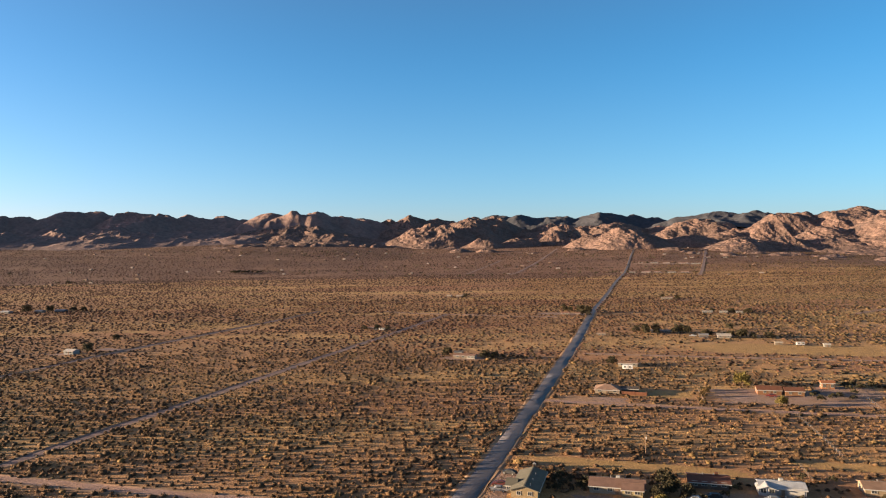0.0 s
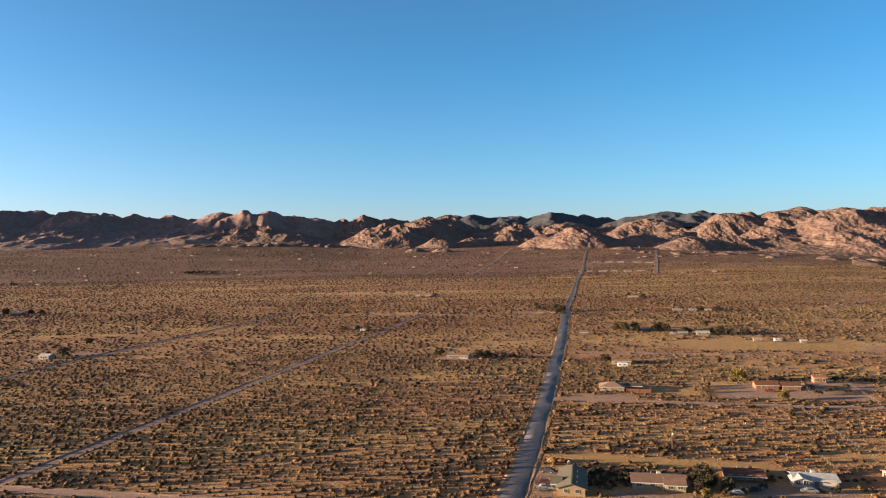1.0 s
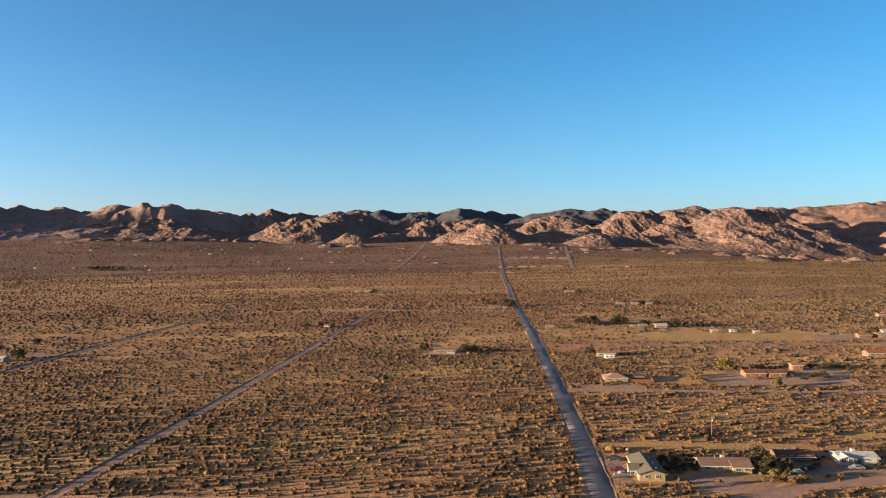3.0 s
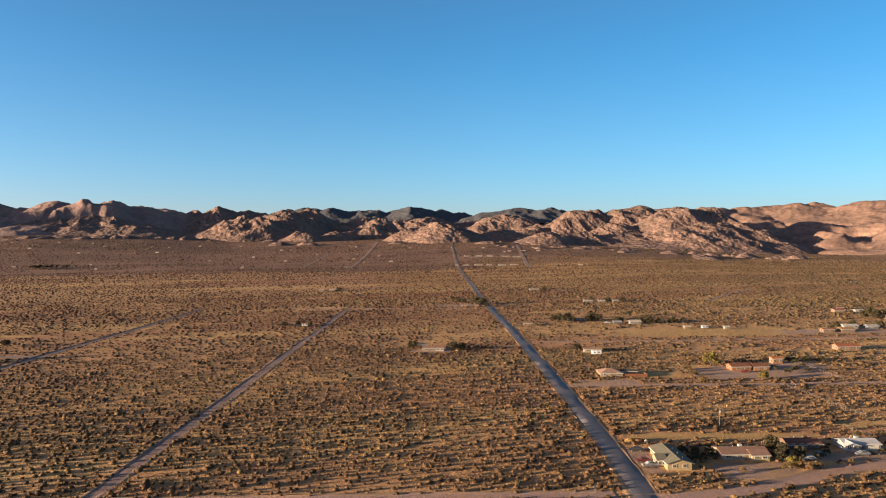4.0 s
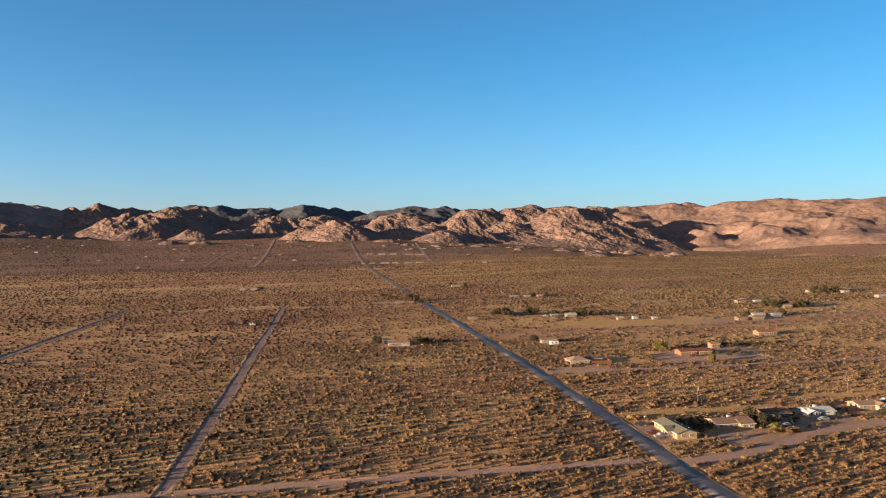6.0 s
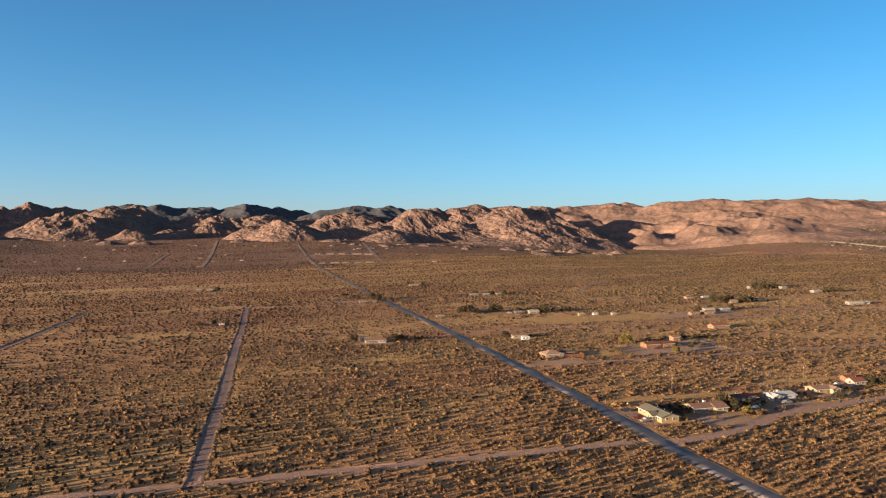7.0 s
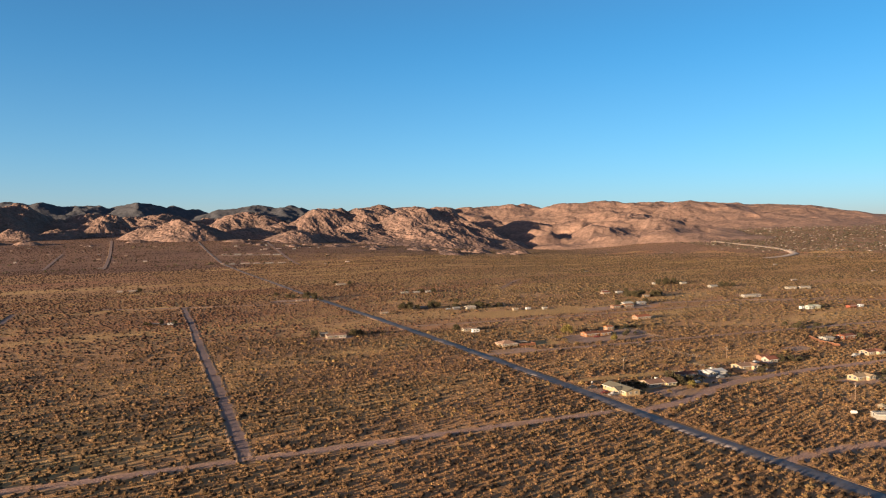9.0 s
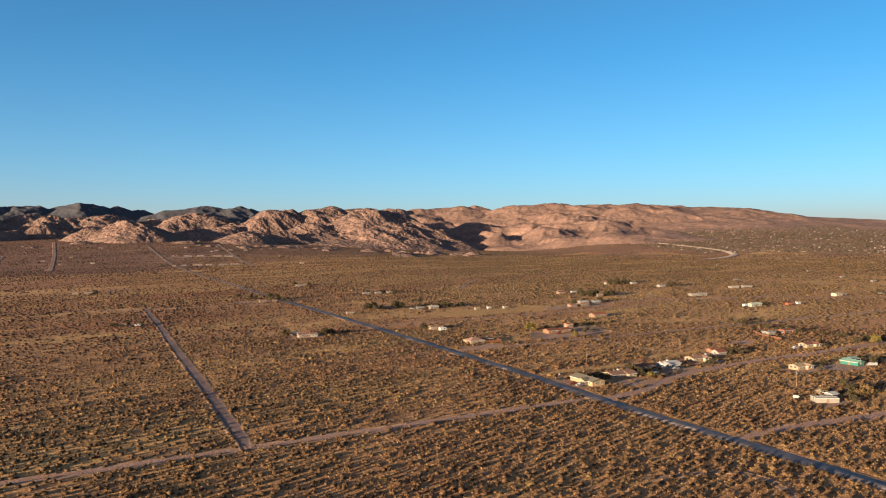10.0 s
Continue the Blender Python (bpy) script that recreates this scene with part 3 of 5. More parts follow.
for near, far, gap, mean, least in ((480, 700, 4.7, 1.02, 0.42), (700, 950, 5.4, 1.2, 0.36), (950, 1450, 6.8, 1.4, 0.25), (1450, 2100, 8.2, 1.6, 0.3), (2100, 3700, 10.8, 2.0, 0.4)):
    p = thinned(scatter(near, far, gap, -0.2), least)
    w = shrub_sizes(p, mean)
    tall = w * rng.uniform(0.6, 0.9, len(p))
    az = np.degrees(np.arctan2(p[:, 0] - HOME[0], p[:, 1] - HOME[1]))
    east = az + 9 * fractal(p[:, 0] / 260, p[:, 1] / 90, 3, 52) + rng.normal(0, 6, len(p)) > 30    # yellower growth to the east
    for pick, mat, lab in ((~east, M_FARBUSH, LABEL), (east, M_EASTBUSH, "yellow-brown bushes towards the far town")):
        mounds("creosote_bushes", p[pick], w[pick], tall[pick], 4, DOME if far < 1000 else [(1.0, 0.0)], mat, lab, "bushes", 0.3)
for near, far, gap, lo, hi, sprays in ((40, 240, 1.9, 0.35, 0.75, 13), (240, 400, 2.2, 0.4, 0.8, 6)):
    p = scatter(near, far, gap, 0.1, field=True)
    p = p[fractal(p[:, 0] / 44, p[:, 1] / 22, 3, 15) + 0.5 * fractal(p[:, 0] / 330, p[:, 1] / 130, 2, 29) > -0.7]
    tufts("dry_grass", p, rng.uniform(lo, hi, len(p)), sprays, 0.2 if far < 300 else 0.25, M_GRASS, "straw-coloured dry grass and low burro bushes", "grass", 0.55)
for near, far, gap, lo, hi, west in ((400, 700, 4.0, 0.5, 0.95, -44), (700, 1000, 5.0, 0.7, 1.3, -44), (1000, 1500, 4.8, 0.9, 1.5, 12), (1500, 2300, 6.5, 1.2, 2.0, 20)):
    p = scatter(near, far, gap, 0.1, west, field=True)
    p = p[fractal(p[:, 0] / 44, p[:, 1] / 22, 3, 15) > -0.5]
    w = rng.uniform(lo, hi, len(p))
    mounds("dry_grass", p, w, w * rng.uniform(0.3, 0.5, len(p)), 4, [(1.0, 0.0)], M_GRASS, "straw-coloured dry grass and low burro bushes", "grass", 0.35)
q = smooth_line(MAIN, 2.6)                 # bushes along the edges of the asphalt
d = np.gradient(q, axis=0)
d /= np.linalg.norm(d, axis=1)[:, None]
side = np.stack([d[:, 1], -d[:, 0]], 1)
p = np.concatenate([q - side * rng.uniform(4.6, 6.2, (len(q), 1)), (q + side * rng.uniform(4.8, 6.4, (len(q), 1)))[::2]])
p = p[rng.uniform(0, 1, len(p)) < 0.72]
p = p[(np.abs((p - (-8, 182)) @ U) > 8) & (np.abs((p - (-20, 107)) @ U) > 7) & (p[:, 1] < 700)]
w = shrub_sizes(p, 0.8)
tufts("roadside_bushes", p, w, 60, 0.14, M_BUSH, "olive-brown bushes along the asphalt road", "bushes", 0.85)
# ---- helpers for things ----
TURN_Z = -15.7                        # how the streets lie


def part(name, data, mat, parent, label="", m=None):
    """Links a bmesh (or a mesh) as one mesh object under a thing or part."""
    if isinstance(data, bmesh.types.BMesh):
        bmesh.ops.recalc_face_normals(data, faces=data.faces)
        me = bpy.data.meshes.new(name)
        data.to_mesh(me)
        data.free()
        me.materials.append(mat)
    else:
        me = data
    ob = new(name, me)
    ob.parent = parent
    if m is not None:
        ob.matrix_local = m
    if label:
        ob["label"] = label
    return ob


def thing(name, x, y, rz, label, category, group="", z=None):
    ob = new(name)
    ob.empty_display_size = 0.5
    ob.matrix_basis = pose(x, y, ground_at(x, y) if z is None else z, 0, 0, rz)
    return tagged(ob, label, category, group)


def add_box(bm, x0, x1, y0, y1, z0, z1, bevel=0.0):
    v = [bm.verts.new(p) for p in ((x0, y0, z0), (x1, y0, z0), (x1, y1, z0), (x0, y1, z0), (x0, y0, z1), (x1, y0, z1), (x1, y1, z1), (x0, y1, z1))]
    f = [bm.faces.new([v[i] for i in q]) for q in ((3, 2, 1, 0), (4, 5, 6, 7), (0, 1, 5, 4), (1, 2, 6, 5), (2, 3, 7, 6), (3, 0, 4, 7))]
    if bevel:
        bmesh.ops.bevel(bm, geom=list({e for q in f for e in q.edges}), offset=bevel, segments=2, affect="EDGES", profile=0.6)
    return bm


def box(x0, x1, y0, y1, z0, z1, bevel=0.0):
    return add_box(bmesh.new(), x0, x1, y0, y1, z0, z1, bevel)


def add_tube(bm, a, b, r0, r1, n=7):
    a, b = Vector(a), Vector(b)
    q = (b - a).to_track_quat("Z", "Y")
    rings = []
    for c, r in ((a, r0), (b, r1)):
        rings.append([bm.verts.new(c + q @ Vector((r * math.cos(k * math.tau / n), r * math.sin(k * math.tau / n), 0))) for k in range(n)])
    for k in range(n):
        bm.faces.new((rings[0][k], rings[0][(k + 1) % n], rings[1][(k + 1) % n], rings[1][k]))
    bm.faces.new(rings[0][::-1]), bm.faces.new(rings[1])
    return bm


def tube(a, b, r0, r1, n=7):
    return add_tube(bmesh.new(), a, b, r0, r1, n)


def prism(profile, axis, half):
    """A closed profile (p, z) drawn along x or y from -half to half."""
    bm = bmesh.new()
    ends = []
    for s in (-half, half):
        ends.append([bm.verts.new((s, p, z) if axis == "x" else (p, s, z)) for p, z in profile])
    n = len(profile)
    for k in range(n):
        bm.faces.new((ends[0][k], ends[0][(k + 1) % n], ends[1][(k + 1) % n], ends[1][k]))
    bm.faces.new(ends[0][::-1]), bm.faces.new(ends[1])
    return bm


SHARED = {}


def shared(key, make, mat):
    if key not in SHARED:
        me = bpy.data.meshes.new(key[0])
        bm = make()
        bmesh.ops.recalc_face_normals(bm, faces=bm.faces)
        bm.to_mesh(me)
        bm.free()
        me.materials.append(mat)
        SHARED[key] = me
    return SHARED[key]


def window_frame_mesh(w, h):
    bm = bmesh.new()
    add_box(bm, -w / 2 - 0.1, w / 2 + 0.1, -0.06, 0.06, h, h + 0.1)
    add_box(bm, -w / 2 - 0.16, w / 2 + 0.16, -0.12, 0.06, -0.1, 0)
    add_box(bm, -w / 2 - 0.1, -w / 2, -0.06, 0.06, 0, h)
    add_box(bm, w / 2, w / 2 + 0.1, -0.06, 0.06, 0, h)
    add_box(bm, -0.03, 0.03, -0.05, 0.05, 0, h)
    return bm


def add_window(parent, m, w, h):
    frame_ob = part("window", shared(("window", w, h), lambda: window_frame_mesh(w, h), M_TRIM), M_TRIM, parent, m=m)
    for s in (-1, 1):
        part("pane", shared(("pane", w, h, s), lambda: box(min(0.03 * s, (w / 2) * s), max(0.03 * s, (w / 2) * s), -0.02, 0.03, 0, h), M_GLASS), M_GLASS, frame_ob, "dark glass pane")


def add_door(parent, m, w, h, mat, name="door"):
    d = part(name, shared((name, w, h, mat.name), lambda: box(-w / 2, w / 2, -0.05, 0.05, 0, h, 0.02), mat), mat, parent, m=m)
    if name == "garage_door":
        for k in range(3):
            part("panel_rail", shared(("panel_rail", w), lambda: box(-w / 2, w / 2, -0.075, -0.045, 0, 0.06), M_TRIM), M_TRIM, d, m=pose(0, 0, h * (k + 1) / 4))
    else:
        part("handle", shared(("handle",), lambda: box(-0.05, 0.05, -0.1, -0.05, -0.05, 0.05, 0.01), M_METAL), M_METAL, d, "metal handle", pose(w * 0.38, 0, 1.0))


def volume(parent, lx, ly, eave, rise, wall, roof, ridge, over, hip, m, prefix=""):
    """Walls and roof of one gabled, hipped or shed-roofed block."""
    half, run = (ly / 2, lx / 2) if ridge == "x" else (lx / 2, ly / 2)
    slope = rise / half
    if hip:
        bm = box(-lx / 2, lx / 2, -ly / 2, ly / 2, -0.15, eave)
    else:
        bm = prism([(-half, -0.15), (half, -0.15), (half, eave), (0, eave + rise), (-half, eave)], ridge, run)
    part(prefix + "wall", bm, wall, parent, m=m)
    lo, t = eave - over * slope, 0.16
    if hip:
        bm = bmesh.new()
        ox, oy, cut = lx / 2 + over, ly / 2 + over, min(lx, ly) / 2 * hip
        low = [bm.verts.new((a * ox, b * oy, lo)) for a, b in ((-1, -1), (1, -1), (1, 1), (-1, 1))]
        mid = [bm.verts.new((a * ox, b * oy, lo + t)) for a, b in ((-1, -1), (1, -1), (1, 1), (-1, 1))]
        ends = [(-lx / 2 + cut, 0), (lx / 2 - cut, 0)] if ridge == "x" else [(0, -ly / 2 + cut), (0, ly / 2 - cut)]
        top = [bm.verts.new((a, b, eave + rise + t)) for a, b in ends]
        bm.faces.new(low[::-1])
        for k in range(4):
            bm.faces.new((low[k], low[(k + 1) % 4], mid[(k + 1) % 4], mid[k]))
        if ridge == "x":
            quads = ((mid[0], mid[1], top[1], top[0]), (mid[1], mid[2], top[1]), (mid[2], mid[3], top[0], top[1]), (mid[3], mid[0], top[0]))
        else:
            quads = ((mid[0], mid[1], top[0]), (mid[1], mid[2], top[1], top[0]), (mid[2], mid[3], top[1]), (mid[3], mid[0], top[0], top[1]))
        for q in quads:
            bm.faces.new(q)
    else:
        o = half + over
        bm = prism([(-o, lo), (0, eave + rise + 0.01), (o, lo), (o, lo + t), (0, eave + rise + t), (-o, lo + t)], ridge, run + over * 0.8)
    roof_ob = part(prefix + "roof", bm, roof, parent, m=m)
    if not hip:
        cap = box(-0.18, 0.18, -run - over * 0.8, run + over * 0.8, 0, 0.07) if ridge == "y" else box(-run - over * 0.8, run + over * 0.8, -0.18, 0.18, 0, 0.07)
        part("ridge_cap", cap, roof, roof_ob, m=pose(0, 0, eave + rise + t - 0.01))
    for s in (-1, 1):
        e = half + over
        fb = box(-run - over * 0.8, run + over * 0.8, s * e - 0.03, s * e + 0.05, lo - 0.06, lo + t + 0.02) if ridge == "x" else box(s * e - 0.03, s * e + 0.05, -run - over * 0.8, run + over * 0.8, lo - 0.06, lo + t + 0.02)
        part("fascia", fb, M_TRIM, roof_ob, m=None)
    return roof_ob


SIDE = {"S": (0, -1, 0), "N": (0, 1, 180), "W": (-1, 0, -90), "E": (1, 0, 90)}


def on_wall(side, lx, ly, along, z):
    sx, sy, rz = SIDE[side]
    return pose(sx * (lx / 2 + 0.05) + (along if sy else 0), sy * (ly / 2 + 0.05) + (along if sx else 0), z, 0, 0, rz)


def house(x, y, lx, ly, wall, roof, label, eave=2.4, rise=1.3, ridge="x", rot=0, win="SSSWWNN", door="S", garage="", wing=None, chimney=False, vents=2, over=0.5, hip=0.0, cooler=False, name="house", category="house", group="houses", size=(1.3, 1.1)):
    """A one-storey desert house with its windows, doors, vents and wings."""
    lx, ly, eave, rise = lx * 0.9, ly * 0.9, eave * 0.88, rise * 0.88
    if y > 380 and name != "school_building":                       # homesteads beyond this line are lower and duller
        eave, wall, roof = eave * 0.9, tuple(round(0.6 * c, 3) for c in wall), tuple(round(0.8 * c, 3) for c in roof)
    ob = thing(name, x, y, TURN_Z + rot, label, category, group)
    wm, rm = paint(tuple(round(0.48 * c, 3) for c in wall)), shingle(roof)
    roof_ob = volume(ob, lx, ly, eave, rise, wm, rm, ridge, over, hip, pose(0, 0, 0))
    for side in "SNWE":
        n = win.count(side)
        run = lx if side in "SN" else ly
        for k in range(n):
            along = run * ((k + 1) / (n + 1) - 0.5) * 1.25
            if (side == door and abs(along) < 0.9) or (side == garage and along > 0):
                continue
            add_window(ob, on_wall(side, lx, ly, along, 0.95), *size)
    if door:
        add_door(ob, on_wall(door, lx, ly, 0.0, 0.0), 0.95, 2.05, M_WOOD)
    if garage:
        add_door(ob, on_wall(garage, lx, ly, (lx if garage in "SN" else ly) * 0.27, 0.0), 4.4, 2.2, M_TRIM, "garage_door")
    slope_half = (ly if ridge == "x" else lx) / 2
    for k in range(vents):
        a = (0.3 - 0.55 * k) * (lx if ridge == "x" else ly) / 2
        off = slope_half * 0.4
        h = eave + rise * 0.6
        px, py = (a, off) if ridge == "x" else (off, a)
        part("vent_pipe", tube((px, py, h - 0.1), (px, py, h + 0.75), 0.09, 0.09, 6), M_METAL, roof_ob, "grey metal pipe")
    if chimney:
        cb = box(-0.45, 0.45, -0.35, 0.35, eave, eave + rise + 0.9, 0.03)
        part("chimney", cb, M_BRICK, roof_ob, "brick chimney", pose(lx * 0.22 if ridge == "x" else 0.6, 0.6 if ridge == "x" else ly * 0.2, 0))
    if cooler:
        c = part("cooler", box(-0.55, 0.55, -0.55, 0.55, 0, 0.9, 0.05), M_TRIM, roof_ob, "white rooftop cooler box", pose(0.2, 0.9, eave + rise * 0.8))
        for k in range(3):
            part("louvre", box(-0.45, 0.45, -0.6, -0.55, 0.2 + 0.22 * k, 0.3 + 0.22 * k), M_METAL, c)
    if wing:
        wx, wy, wlx, wly, wridge, wwall = wing
        wroof = volume(ob, wlx, wly, eave, rise * 0.9, paint(tuple(round(0.48 * c, 3) for c in wwall)), rm, wridge, over, 0, pose(wx, wy, 0.003), "wing_")
        for k in (-1, 1):
            add_window(ob, pose(wx, wy, 0) @ on_wall("S", wlx, wly, k * wlx * 0.24, 0.95), *size)
        add_window(ob, pose(wx, wy, 0) @ on_wall("W", wlx, wly, 0.0, 0.95), *size)
    return ob


def car(x, y, rz, colour, label, kind="car"):
    """A parked car, pickup or van on four wheels."""
    ob = thing("car", x, y, rz, label, "car", "parked cars")
    body = material("car_paint", tuple(0.45 * c for c in colour), rough=0.5)
    side = {"car": [(-2.2, 0.35), (2.2, 0.35), (2.25, 0.75), (1.2, 0.92), (0.6, 1.42), (-1.1, 1.45), (-2.0, 0.95), (-2.25, 0.85)],
            "pickup": [(-2.6, 0.45), (2.6, 0.45), (2.65, 0.95), (1.4, 1.08), (0.8, 1.7), (-0.5, 1.72), (-0.7, 1.1), (-2.6, 1.1)],
            "van": [(-2.5, 0.4), (2.5, 0.4), (2.5, 1.0), (1.9, 1.15), (1.2, 1.9), (-2.3, 1.95), (-2.5, 1.7)]}[kind]
    bm = prism(side, "x", 0.88)
    for vert in bm.verts:
        if vert.co.z > 1.2:
            vert.co.x *= 0.82
    bmesh.ops.bevel(bm, geom=list(bm.edges), offset=0.06, segments=2, affect="EDGES")
    b = part("body", bm, body, ob)
    top = max(p[1] for p in side)
    part("side_glass", box(-0.86, 0.86, -0.95, 0.55, top - 0.42, top - 0.1), M_GLASS, b, "dark side windows")
    part("windscreen", box(-0.66, 0.66, 0.55, 0.95, top - 0.5, top - 0.18), M_GLASS, b, "dark windscreen")
    for s in (-1, 1):
        part("headlight", box(s * 0.62 - 0.16, s * 0.62 + 0.16, side[2][0] - 0.06, side[2][0] + 0.03, 0.6, 0.74), M_GLASS, b, "headlight glass")
        for e in (-1, 1):
            w = part("wheel", shared(("tyre",), lambda: tube((-0.12, 0, 0), (0.12, 0, 0), 0.34, 0.34, 16), M_RUBBER), M_RUBBER, ob, "black tyre", pose(s * 0.82, e * 1.35, 0.34))
            part("rim", shared(("rim",), lambda: tube((-0.135, 0, 0), (0.135, 0, 0), 0.2, 0.2, 12), M_METAL), M_METAL, w, "metal rim")
    return ob


def trailer(x, y, rot, l, w, h, colour, label, name="trailer"):
    """A camper or box trailer with windows, wheels and a hitch."""
    ob = thing(name, x, y, TURN_Z + rot, label, "trailer", "trailers")
    bm = prism([(-w / 2, 0.55), (w / 2, 0.55), (w / 2, h - 0.35), (w / 2 - 0.3, h), (-w / 2 + 0.3, h), (-w / 2, h - 0.35)], "x", l / 2)
    bmesh.ops.bevel(bm, geom=list(bm.edges), offset=0.08, segments=2, affect="EDGES")
    b = part("body", bm, paint(colour, 0.5), ob)
    for k in range(max(2, int(l / 2.6))):
        add_window(ob, pose(-l / 2 + 1.3 + k * 2.6, -w / 2 - 0.03, 1.35), 1.0, 0.7)
    add_window(ob, pose(-l / 2 - 0.03, 0, 1.35, 0, 0, -90), 1.3, 0.7)
    add_door(ob, pose(0.3, -w / 2 - 0.03, 0.6), 0.7, 1.9, M_TRIM)
    part("roof_vent", box(-0.35, 0.35, -0.35, 0.35, h, h + 0.2, 0.03), M_METAL, b, "roof vent")
    part("stripe", box(-l / 2 + 0.1, l / 2 - 0.1, -w / 2 - 0.015, -w / 2 + 0.02, 1.05, 1.17), M_METAL, b, "grey stripe")
    part("hitch", tube((-l / 2 - 1.1, 0, 0.5), (-l / 2, 0, 0.6), 0.06, 0.06), M_METAL, ob)
    for s in (-1, 1):
        for e in (-0.45, 0.45):
            wh = part("wheel", shared(("tyre_v",), lambda: tube((0, -0.12, 0), (0, 0.12, 0), 0.34, 0.34, 14), M_RUBBER), M_RUBBER, ob, "black tyre", pose(e, s * (w / 2 - 0.15), 0.34))
    return ob


def leaf_cloud(centres, radii, count, blade, seed, squash=0.85):
    """Leaf sprays in clumps round several centres."""
    g = np.random.default_rng(seed)
    tris = []
    for c, r in zip(centres, radii):
        d = g.normal(size=(count, 3))
        d /= np.linalg.norm(d, axis=1)[:, None]
        d *= r * g.uniform(0.45, 1.05, (count, 1)) * (1, 1, squash)
        tris.append(np.asarray(c) + d[:, None, :] + g.normal(size=(count, 3, 3)) * blade)
    return np.concatenate(tris).reshape(-1, 3)


def tree(tall, spread, trunk, leaf, label, seed, clumps=11, count=70, blade=0.2, low=0.45, name="tree", category="tree"):
    """A tapered trunk with limbs, and a crown of leaf clumps; built away from the scene's rows and copied into place."""
    g = random.Random(seed)
    ob = thing(name, 0, 0, 0, label, category, category + "s", z=0)
    bm = tube((0, 0, -0.15), (0.1, 0.05, tall * low), trunk, trunk * 0.7, 8)
    centres, radii = [], []
    for k in range(clumps):
        a, e = k * 2.4 + g.uniform(-0.4, 0.4), g.uniform(0.25, 1.0)
        rr = spread * g.uniform(0.35, 0.8) * (1.15 - 0.5 * e)
        c = (rr * math.cos(a), rr * math.sin(a), tall * (low + (0.92 - low) * e))
        centres.append(c)
        radii.append(spread * g.uniform(0.26, 0.42))
        if k < 6:
            add_tube(bm, (0.05, 0.03, tall * low * 0.8), tuple(0.85 * q for q in c[:2]) + (c[2],), trunk * 0.45, trunk * 0.12, 5)
    part("trunk", bm, M_BARK, ob, "brown bark trunk")
    v = leaf_cloud(centres, radii, count, blade, seed)
    v[:, 2] = np.maximum(v[:, 2], 0.05)
    crown = mesh_object("crown", v, np.arange(len(v)).reshape(-1, 3), leaf)
    crown.parent = ob
    return ob


def place(ob, spots):
    """The first spot takes the thing itself, the others copies; a spot is x, y, scale."""
    for k, (x, y, s) in enumerate(spots):
        m = pose(x, y, ground_at(x, y), 0, 0, 137 * k)
        if k == 0:
            ob.matrix_basis = m @ Matrix.Diagonal((s, s, s, 1))
        else:
            ob2 = copy_thing(ob, m)
            ob2.scale = (s, s, s)


# ---- bare yards and drives ----
def yard(x, y, l, w, mat, label, seed):
    n, rows = 64, 5
    v = [(x, y, ground_at(x, y) + 0.03)]
    for j in range(1, rows + 1):
        for k in range(n):
            a = k * math.tau / n
            c, s = math.cos(a), math.sin(a)
            q = (abs(c) ** 5 + abs(s) ** 5) ** -0.2 * (1 + 0.20 * float(waves(np.array(k * 0.8), np.array(seed * 3.3), seed)) * (k % n > 1))
            d = V * (l * c * q) + U * (w * s * q)
            px, py = x + d[0] * j / rows, y + d[1] * j / rows
            v.append((px, py, ground_at(px, py) + (0.03 if j < rows else -0.03) + seed * 0.0015))
    me = bpy.data.meshes.new("yard")
    f = [(0, 1 + k, 1 + (k + 1) % n) for k in range(n)]
    f += [(1 + (j - 1) * n + k, 1 + j * n + k, 1 + j * n + (k + 1) % n, 1 + (j - 1) * n + (k + 1) % n) for j in range(1, rows) for k in range(n)]
    me.from_pydata(v, [], f)
    me.materials.append(mat)
    return tagged(new("yard", me), label, "yard", kind="structure")


for k, (yx, yy, yl, yw) in enumerate(YARDS):
    if k in (6, 7, 18, 19, 20):
        yard(yx, yy, yl, yw, M_FIELD, "cleared field of pale dry grass", k)
    elif k == 21:
        # the tree's long shadow is put into this strip's dark colour, with bare drive
        yard(yx, yy, yl, yw, M_TRACK, "dark strip of bare drive and painted tree shadow beside a house", k)
    else:
        yard(yx, yy, yl, yw, M_YARD, "bare pinkish dirt yard round a house", k)

# ---- the row of houses on the cross road ----
house(23.4, 202.2, 8.2, 19.2, (0.62, 0.47, 0.28), (0.155, 0.145, 0.115), "long cream house with a grey-green gabled roof", 2.5, 1.3, "y", size=(1.0, 0.9), win="SSWWWWNNEEE", door="N", garage="", vents=3, wing=(-4.3, -2.6, 2.6, 5.4, "x", (0.64, 0.50, 0.32)))
house(48.0, 200.3, 16.5, 9.0, (0.62, 0.50, 0.36), (0.24, 0.145, 0.112), "long tan house with a brown shingle roof", 2.3, 1.2, "x", win="SSSSWWNN", wing=(4.2, -2.6, 5.4, 5.6, "x", (0.70, 0.56, 0.30)), cooler=True)
house(75.0, 204.2, 11.5, 8.0, (0.30, 0.20, 0.15), (0.17, 0.075, 0.055), "long brown house under a dark red-brown roof", 2.2, 0.9, "x", win="SSSSNN", chimney=True, over=0.9)
house(93.2, 198.6, 13.0, 8.0, (0.70, 0.69, 0.68), (0.47, 0.48, 0.50), "long white house with a pale blue-grey roof", 2.2, 0.95, "x", win="SSWWNN", garage="S", wing=(-4.1, -2.4, 4.4, 4.6, "y", (0.76, 0.75, 0.74)), cooler=True)
